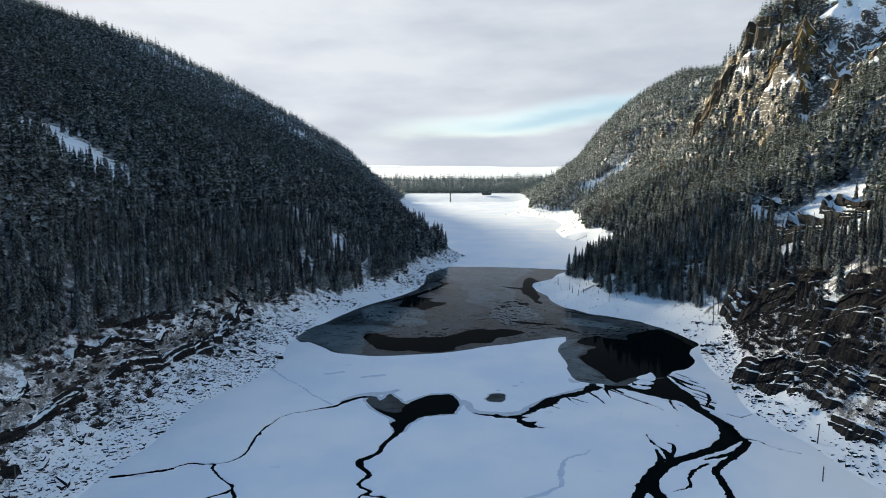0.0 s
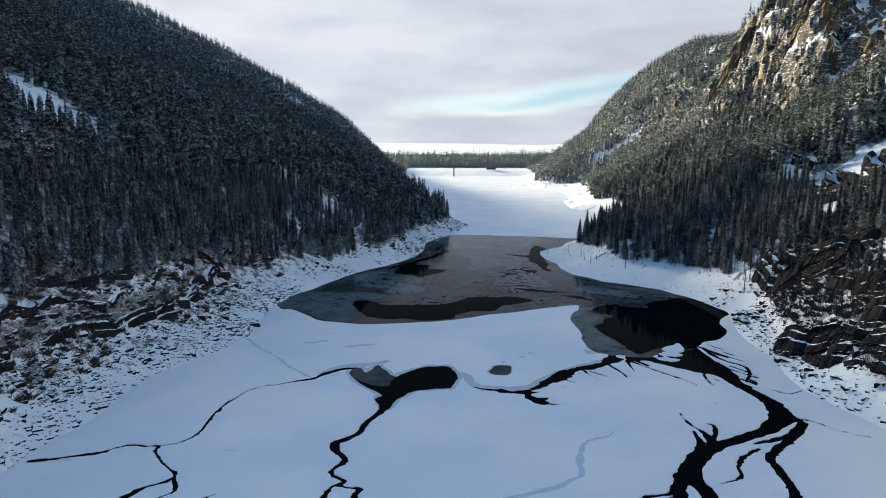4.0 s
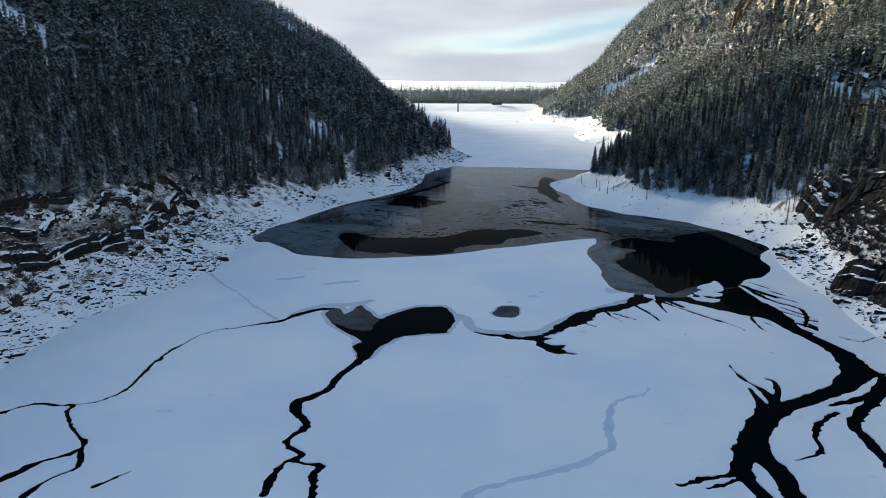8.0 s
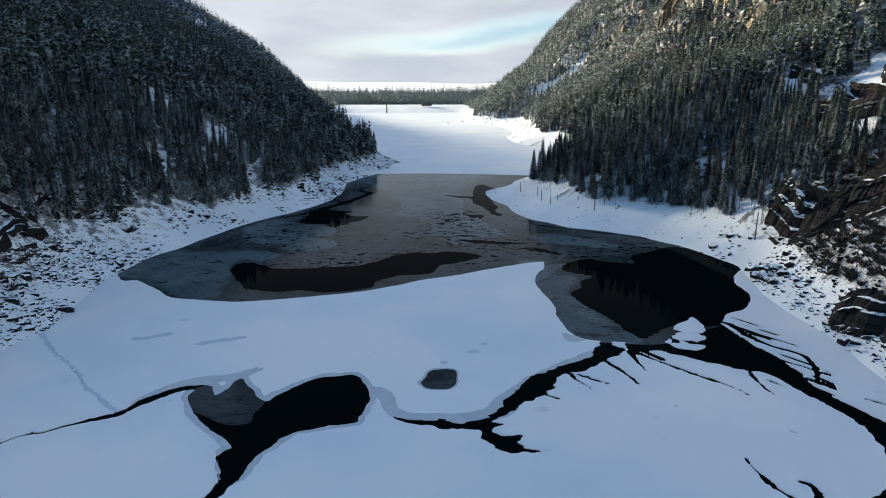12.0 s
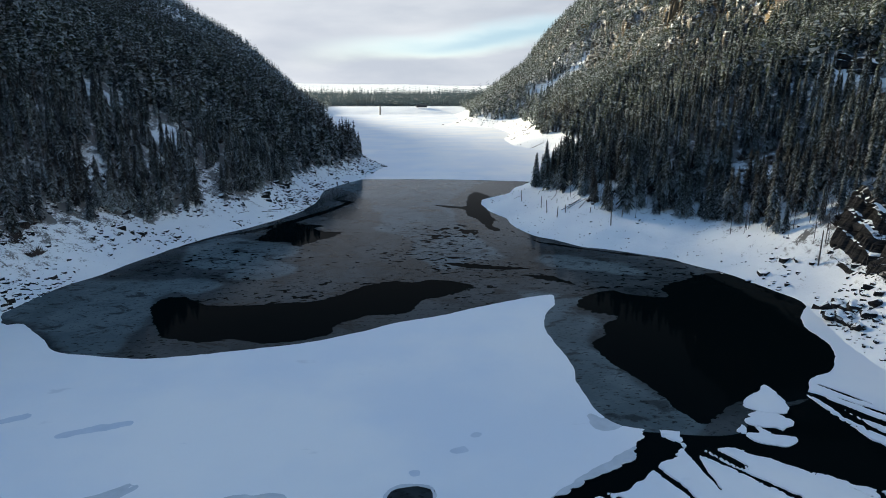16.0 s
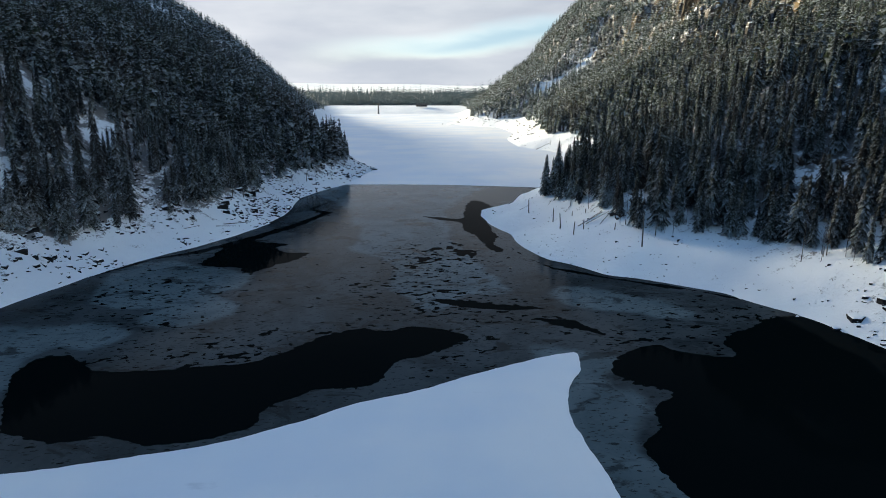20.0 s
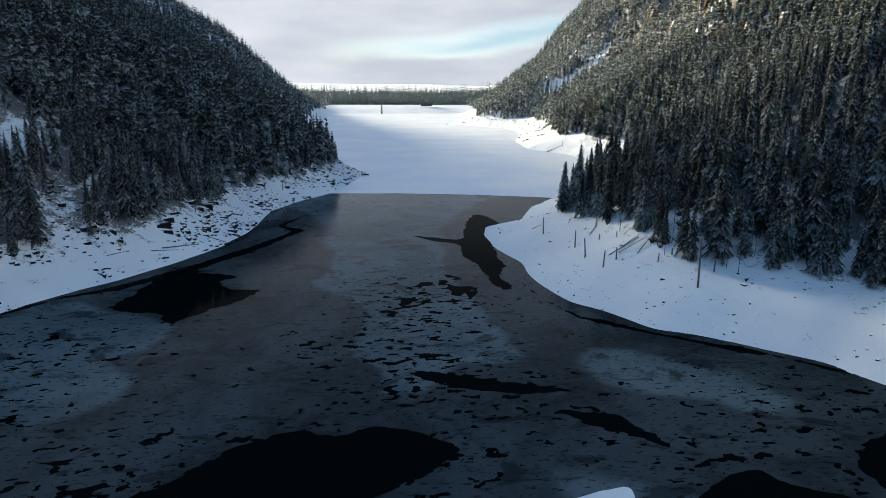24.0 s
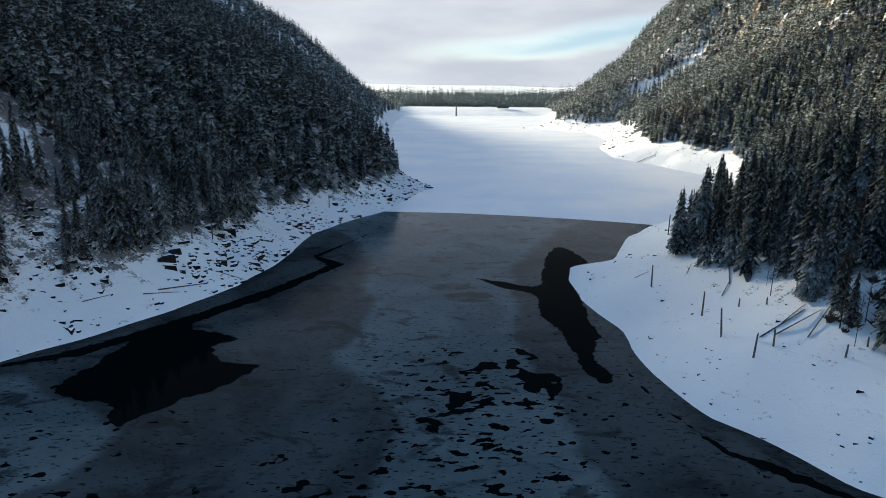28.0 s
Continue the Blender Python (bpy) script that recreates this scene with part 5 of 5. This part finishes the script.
def rock_wall(base, at, line, tall, depth, bed, ds, rough, mat, column=0.0, lean=0.15, tilt=0.0):
    """A stretch of cliff on a hillside: uneven beds and upright joints in front, its top running back into the slope."""
    s = np.concatenate([[0], np.cumsum([math.dist(line[k], line[k + 1]) for k in range(len(line) - 1)])])
    n = max(5, int(s[-1] / ds) + 1)
    u = np.linspace(0, s[-1], n)
    x, y = np.interp(u, s, [q[0] for q in line]), np.interp(u, s, [q[1] for q in line])
    tx, ty = np.gradient(x), np.gradient(y)
    nx, ny = ty / np.hypot(tx, ty), -tx / np.hypot(tx, ty)
    if nx.mean() * (1 if x.mean() > 20 else -1) > 0:
        nx, ny = -nx, -ny
    seed = rng.randint(0, 9999)
    foot = height(x, y) - 2.0 - 0.1 * tall
    arch = (0.72 + 0.28 * np.sin(np.pi * np.clip(u / s[-1], 0.02, 0.98)) ** 0.5) * (1 + 0.35 * fbm(u, u * 0 + seed, 9 * bed, 3, 7))
    head = foot + 2.0 + 0.1 * tall + tall * arch
    ends = np.minimum(u, s[-1] - u)
    tuck = 0.3 * depth * (1 - smooth(ends, 0, max(2.2 * bed, 2.5)))
    joint = np.zeros(n)
    if column:
        edge = np.cumsum(np.array([rng.uniform(0.5, 1.6) * column for _ in range(400)]))
        steps = np.array([rng.uniform(-1, 1) for _ in range(401)])
        joint = steps[np.searchsorted(edge, u)] * 0.45 * column
    nb = max(3, int(tall / bed))
    cuts = [0.0] + sorted(rng.uniform(0.06, 0.97) for _ in range(nb - 1)) + [1.0]
    rows = []
    for b in range(nb):
        out = rough * (rng.uniform(-0.6, 0.6) + 1.2 * fbm(u, u * 0 + 13.7 * b + seed, 4 * bed, 3, 9)) - 0.4 * (rng.random() < 0.25) * rough
        for f, extra in ((cuts[b], 0.0), (cuts[b + 1] - 0.012, -0.18 * rough)):
            back = tuck + lean * f * tall - out - joint * (0.4 + 0.6 * (b % 3 > 0)) - extra + 0.25 * rough * np.array([rng.uniform(-1, 1) for _ in range(n)])
            z = foot + f * (head - foot) + tilt * (u - u.mean()) * min(1.0, 3 * f) + 0.12 * bed * np.array([rng.uniform(-1, 1) for _ in range(n)])
            rows.append(np.stack([x - nx * back, y - ny * back, z], 1))
    for far in (0.5, 1.0):
        back = tuck + lean * tall + depth * far
        bx_, by_ = x - nx * back, y - ny * back
        rows.append(np.stack([bx_, by_, rows[2 * nb - 1][:, 2] * (1 - far) + far * (height(bx_, by_) - 0.6) + 0.3 * bed * (1 - far) * fbm(bx_, by_, 3 * bed, 2, 5)], 1))
    V = np.concatenate(rows) - np.array(at)
    r, i = np.meshgrid(np.arange(len(rows) - 1), np.arange(n - 1), indexing="ij")
    a = (r * n + i).ravel()
    b, c, d = a + 1, a + n + 1, a + n
    T = np.concatenate([np.stack([a, b, c], 1), np.stack([a, c, d], 1)])
    e1, e2 = V[T[0, 1]] - V[T[0, 0]], V[T[0, 2]] - V[T[0, 0]]
    if np.cross(e1, e2) @ np.array([nx[0], ny[0], 0]) < 0:
        T = T[:, ::-1]
    ob = new("rock_block", tri_mesh("rock_block", V, T, [mat]))
    ob.parent = base
    return ob


def ledge_thing(name, label, category, group, lines, piece=9.0, **how):
    """A rock mass of several walls; each wall is cut into pieces along its joints."""
    base = new(name)
    mx, my = lines[0][0][len(lines[0][0]) // 2]
    at = (mx, my, float(height(mx, my)))
    base.matrix_basis = pose(*at)
    for line, tall in lines:
        s = np.concatenate([[0], np.cumsum([math.dist(line[k], line[k + 1]) for k in range(len(line) - 1)])])
        lx, ly, v = [q[0] for q in line], [q[1] for q in line], 0.0
        while v < s[-1] - 0.3 * piece:
            e = min(s[-1], v + piece * rng.uniform(0.6, 1.4))
            if s[-1] - e < 0.35 * piece:
                e = s[-1]
            k = np.linspace(max(0, v - 0.08 * piece), min(s[-1], e + 0.08 * piece), 6)
            shift = rng.uniform(-0.25, 0.25) * how["depth"]
            rock_wall(base, at, [(np.interp(q, s, lx) + shift, np.interp(q, s, ly)) for q in k], tall * rng.uniform(0.8, 1.15), **how)
            v = e
    return tagged(base, label, category, group)


CRAGS = "crags above the bank"
CRAG = dict(depth=4.5, bed=0.95, ds=0.6, rough=0.9, mat=ROCK, lean=0.40, tilt=0.12)
ledge_thing("rock_crag", "black craggy cliff of thin tilted rock beds holding snow", "rock crag", CRAGS,
            [([(88, 186), (91, 176), (94, 167), (97, 157), (99, 146), (101, 132), (101, 116)], 10.5), ([(89, 176), (91, 166), (93, 156), (95, 146), (96, 132)], 4.0), ([(101, 172), (103, 160), (106, 148), (108, 132)], 8.0)], piece=11, **CRAG)
ledge_thing("rock_crag", "dark stepped crag capped with a broad snowy shelf", "rock crag", CRAGS,
            [([(108, 241), (107, 230), (108, 219), (111, 208), (115, 197)], 12.0), ([(115, 238), (115, 226), (118, 214), (122, 202)], 7.0), ([(124, 240), (125, 226), (128, 214)], 4.5)], piece=12, **CRAG)
ledge_thing("rock_crag", "dark rock step between bushes above the bank", "rock crag", CRAGS,
            [([(107, 196), (109, 184), (111, 172), (114, 160), (117, 146)], 8.0), ([(115, 190), (117, 178), (120, 164), (122, 150)], 5.5), ([(124, 192), (126, 178), (130, 162), (132, 148)], 5.5)], piece=10, **CRAG)
ledge_thing("rock_dome", "broad dome of banded dark rock with snow on its ledges", "rock outcrop", "rock ledges above the banks",
            [([(150 + 7.0 * k + 3.5 * (k % 2), 292 - 2 * k), (147 + 7.0 * k, 278), (147 + 7.0 * k, 262), (150 + 7.0 * k, 246 + 2 * k)], 4.8 if k else 7.0) for k in range(5)], piece=16, depth=4.0, bed=0.9, ds=0.9, rough=0.9, mat=ROCK, lean=0.28, tilt=0.03)
ledge_thing("rock_outcrop", "two snow-capped dark rock steps among the conifers", "rock outcrop", "rock ledges above the banks",
            [([(157, 313), (157, 304), (160, 296)], 5.0), ([(166, 316), (166, 306), (170, 298)], 4.5)], piece=10, depth=5.0, bed=0.8, ds=0.8, rough=0.8, mat=ROCK, lean=0.6, tilt=0.04)
# the high cliffs
HIGH = "cliffs high on the valley side"
ledge_thing("cliff", "tall ochre cliff with dark stains and snowy ledges", "cliff", HIGH, [([(277, 552), (282, 538), (288, 522), (292, 512)], 42.0)], piece=16, depth=16.0, bed=2.6, ds=1.0, rough=1.3, mat=OCHRE_CLIFF, column=3.2, lean=0.20)
ledge_thing("cliff", "grey-brown rock tower standing on the skyline", "cliff", HIGH, [([(284, 612), (289, 600), (296, 586), (304, 570)], 36.0)], piece=18, depth=18.0, bed=2.8, ds=1.0, rough=1.3, mat=GREY_CLIFF, column=3.6, lean=0.16)
ledge_thing("cliff", "upright grey-brown cliff with ochre edges", "cliff", HIGH, [([(258, 664), (264, 650), (270, 636), (277, 622)], 36.0)], piece=20, depth=15.0, bed=2.8, ds=1.0, rough=1.2, mat=GREY_CLIFF, column=4.0, lean=0.14)
ledge_thing("cliff", "low brown cliff below the snowy face", "cliff", HIGH, [([(280, 516), (284, 500), (290, 484), (298, 466)], 20.0)], piece=15, depth=12.0, bed=3.0, ds=1.4, rough=1.6, mat=OCHRE_CLIFF, column=3.5, lean=0.25)
ledge_thing("cliff", "stepped ochre ledges dusted with snow", "cliff", HIGH, [([(238, 722), (244, 704), (252, 684), (258, 668)], 11.0), ([(250, 724), (256, 704), (264, 684)], 12.0), ([(228, 700), (236, 686), (244, 672)], 6.0)], piece=13, depth=9.0, bed=2.2, ds=1.3, rough=1.5, mat=OCHRE_CLIFF, column=3.0, lean=0.3)
ledge_thing("cliff", "steep broken rock face plastered with snow", "cliff", HIGH,
            [([(298 + 6 * k + 5 * math.sin(3 * j), 452 + 23 * j - 3 * k), (302 + 6 * k, 441 + 23 * j - 3 * k), (305 + 6 * k, 431 + 23 * j - 3 * k)], 6.0 + 2.5 * ((j + k) % 3)) for k in range(6) for j in range(4)], piece=15, depth=7.0, bed=1.9, ds=1.3, rough=1.5, mat=GREY_CLIFF, column=2.5, lean=0.35)
LEDGE = dict(depth=3.6, bed=0.75, ds=0.6, rough=0.75, mat=ROCK, lean=0.35, tilt=0.04)
for d, tall, stretches in ((18.5, 4.2, ((104, 150), (158, 196), (206, 240))), (24, 3.6, ((110, 140), (150, 188), (196, 226), (236, 258))), (30, 3.2, ((120, 150), (165, 200), (212, 236))), (9, 3.6, ((98, 118),))):
    for y0, y1 in stretches:
        ledge_thing("rock_outcrop", "dark layered rock ledge capped with fresh snow", "rock outcrop", "rock ledges above the banks",
                    [([(float(shore_x(SHORE_L, q)) - d + 1.6 * math.sin(0.4 * q + d), q) for q in np.linspace(y0, y1, 7)], tall)], piece=7.5, **LEDGE)


def boulder_mesh():
    bm = bmesh.new()
    bmesh.ops.create_icosphere(bm, subdivisions=2, radius=0.5)
    cuts = [Vector((rng.gauss(0, 1), rng.gauss(0, 1), rng.gauss(0, 0.8))).normalized() for _ in range(9)]
    lim = [rng.uniform(0.28, 0.44) for _ in cuts]
    for v in bm.verts:
        for c, m in zip(cuts, lim):
            over = v.co.dot(c) - m
            if over > 0:
                v.co -= c * over
        v.co += Vector((rng.uniform(-1, 1), rng.uniform(-1, 1), rng.uniform(-1, 1))) * 0.012
        v.co.z *= 0.72
    me = bpy.data.meshes.new("boulder")
    bm.to_mesh(me)
    bm.free()
    me.materials.append(ROCK)
    return me


BOULDERS = [boulder_mesh() for _ in range(6)]
spots = [(rng.gauss(97, 3.8), rng.gauss(215, 6.0), rng.uniform(1.0, 3.4)) for _ in range(46)] + [(rng.uniform(88, 98), rng.uniform(118, 140), rng.uniform(0.7, 1.8)) for _ in range(12)]
spots += [(rng.uniform(89, 96), rng.uniform(180, 205), rng.uniform(0.6, 1.5)) for _ in range(14)] + [(rng.uniform(-88, -76), rng.uniform(104, 122), rng.uniform(1.0, 2.6)) for _ in range(8)]
for x, y, s in spots:
    if shore_distance(np.float64(x), np.float64(y)) < 0.6:
        continue
    ob = new("boulder", rng.choice(BOULDERS))
    ob.matrix_basis = Matrix.LocRotScale((x, y, float(height(x, y)) + 0.12 * s), Euler((rng.uniform(-0.3, 0.3), rng.uniform(-0.3, 0.3), rng.uniform(0, 6.28))), (s, s * rng.uniform(0.7, 1.0), s * rng.uniform(0.7, 1.0)))
    tagged(ob, "dark angular boulder with a little snow on top", "boulder", "boulders on the shore")

# ---------------------------------------------------------------- dead trunks, dam works
def stump(x, y, tall, r, lean=0.0, turn=0.0):
    v, t = stem(tall, r, 7, 0.7)
    v[7:, 2] += np.array([0.2, -0.1, 0.25, 0.0, -0.2, 0.1, 0.3]) * min(1, tall * 0.3)
    cap = np.array([(7 + i, 7 + (i + 1) % 7, 14) for i in range(7)])
    v = np.concatenate([v, [(0, 0, tall - 0.2)]])
    ob = new("dead_trunk", tri_mesh("dead_trunk", v, np.concatenate([t, cap]), [WOOD]))
    ob.matrix_basis = pose(x, y, float(height(x, y)) - 0.1, lean, 0, turn)
    return tagged(ob, "grey standing dead trunk in the snowy bank", "dead tree", "dead trunks on the bank")


for x, y, tall, lean in ((62, 327, 3.8, 2), (65, 311.5, 3.6, 1), (65, 304.2, 3.8, 9), (64.7, 303.6, 1.5, 0), (66.2, 297, 3.2, 4), (69, 298, 2.4, 2), (70, 311, 1.3, 3), (77, 366, 4.8, 2), (78, 365, 3.6, 4),
                         (75, 352, 4.4, 3), (81, 366, 3.2, 2), (84, 371, 4.5, 5), (86, 376, 8.5, 8), (88, 379, 6.0, 4), (77.5, 282.5, 8.0, 3), (106, 236.5, 7.5, 1), (73, 309, 1.2, 5), (78, 294, 1.3, 3), (82, 286, 2.2, 2),
                         (75, 293, 1.6, 6), (81, 124, 6.0, 1), (90, 141, 5.0, 3), (-86, 117, 2.4, 4), (-23, 346, 3.2, 3), (-25, 341, 2.6, 8), (140, 676, 9.0, 1), (139, 700, 6.0, 2), (131, 560, 3.0, 4), (-10, 398, 3.0, 2), (-2, 420, 3.5, 3)):
    stump(x, y, tall, 0.13 + 0.006 * tall, 0.6 * lean, R.uniform(0, 360))


def log(x, y, long, turn, r=0.16):
    c, q = math.cos(radians(turn)) * long / 2, math.sin(radians(turn)) * long / 2
    a = Vector((x - c, y - q, float(height(x - c, y - q)) + r * 0.8))
    b = Vector((x + c, y + q, float(height(x + c, y + q)) + r * 0.8))
    v, t = stem(1.0, r, 7, 0.55)
    v[:7, 2] = 0
    v[:, 2] *= (b - a).length
    v[:, 0] += 0.25 * np.sin(np.linspace(0, 1, len(v)))
    ob = new("fallen_log", tri_mesh("fallen_log", v, t, [WOOD]))
    ob.matrix_basis = Matrix.Translation(a) @ (b - a).to_track_quat("Z", "Y").to_matrix().to_4x4()
    return tagged(ob, "grey fallen log lying half in the snow", "log", "fallen logs on the banks")


for x, y, long, turn, r in ((72, 302, 8, 25, 0.17), (73.5, 301, 7, 18, 0.15), (74, 303.5, 5, 32, 0.13), (75.5, 300, 6, 40, 0.15), (71, 318, 5, 55, 0.12), (73, 322, 6, 70, 0.12), (69, 329, 4, 60, 0.1), (62, 333, 3, 20, 0.1),
                            (-21, 327, 9, 52, 0.2), (-23, 323, 6, 45, 0.16), (-30, 316, 5, 60, 0.14), (-16, 336, 5, 20, 0.16), (-15, 349, 4, 80, 0.16), (125, 560, 14, 25, 0.3), (134, 620, 10, 60, 0.25), (80, 366, 5, 10, 0.14),
                            (-72, 150, 5, 60, 0.15), (-66, 178, 4, 30, 0.14), (86, 236, 3, 40, 0.12)):
    log(x, y, long, turn, 0.75 * r)


def intake_tower():
    base = new("intake_tower")
    base.matrix_basis = pose(14, 1172, 0)
    bm = bmesh.new()
    bmesh.ops.create_cone(bm, cap_ends=True, segments=12, radius1=1.5, radius2=1.2, depth=15)
    bmesh.ops.translate(bm, vec=(0, 0, 7), verts=bm.verts)
    part("shaft", bm, CONCRETE, base)
    bm = bmesh.new()
    bmesh.ops.create_cube(bm, size=1)
    bmesh.ops.scale(bm, vec=(3.2, 3.2, 3.0), verts=bm.verts)
    bmesh.ops.translate(bm, vec=(0, 0, 16), verts=bm.verts)
    bmesh.ops.bevel(bm, geom=bm.edges[:], offset=0.25, segments=2, affect="EDGES")
    part("cabin", bm, WOOD, base, "dark cabin on top of the tower")
    tagged(base, "dark intake tower standing in snow before the dam", "tower")


intake_tower()


def crest_building():
    base = new("gatehouse")
    base.matrix_basis = pose(88, 1249, float(height(88, 1249)))
    bm = bmesh.new()
    bmesh.ops.create_cube(bm, size=1)
    bmesh.ops.scale(bm, vec=(19, 5, 3.6), verts=bm.verts)
    bmesh.ops.translate(bm, vec=(0, 0, 1.7), verts=bm.verts)
    part("wall", bm, WOOD, base)
    bm = bmesh.new()
    v = [bm.verts.new(p) for p in ((-9.9, -3, 3.5), (9.9, -3, 3.5), (9.9, 3, 3.5), (-9.9, 3, 3.5), (-9.9, 0, 4.9), (9.9, 0, 4.9))]
    for f in ((0, 1, 5, 4), (2, 3, 4, 5), (0, 4, 3), (1, 2, 5), (3, 2, 1, 0)):
        bm.faces.new([v[i] for i in f])
    part("roof", bm, WOOD, base, "low dark pitched roof")
    for x in (-7, -3.5, 0, 3.5, 7):
        bm = bmesh.new()
        bmesh.ops.create_cube(bm, size=1)
        bmesh.ops.scale(bm, vec=(1.3, 0.12, 1.4), verts=bm.verts)
        bmesh.ops.translate(bm, vec=(x, -2.54, 1.9), verts=bm.verts)
        part("window", bm, WATER, base, "dark window pane")
    tagged(base, "long low dark building on the snowy dam crest", "building")


crest_building()
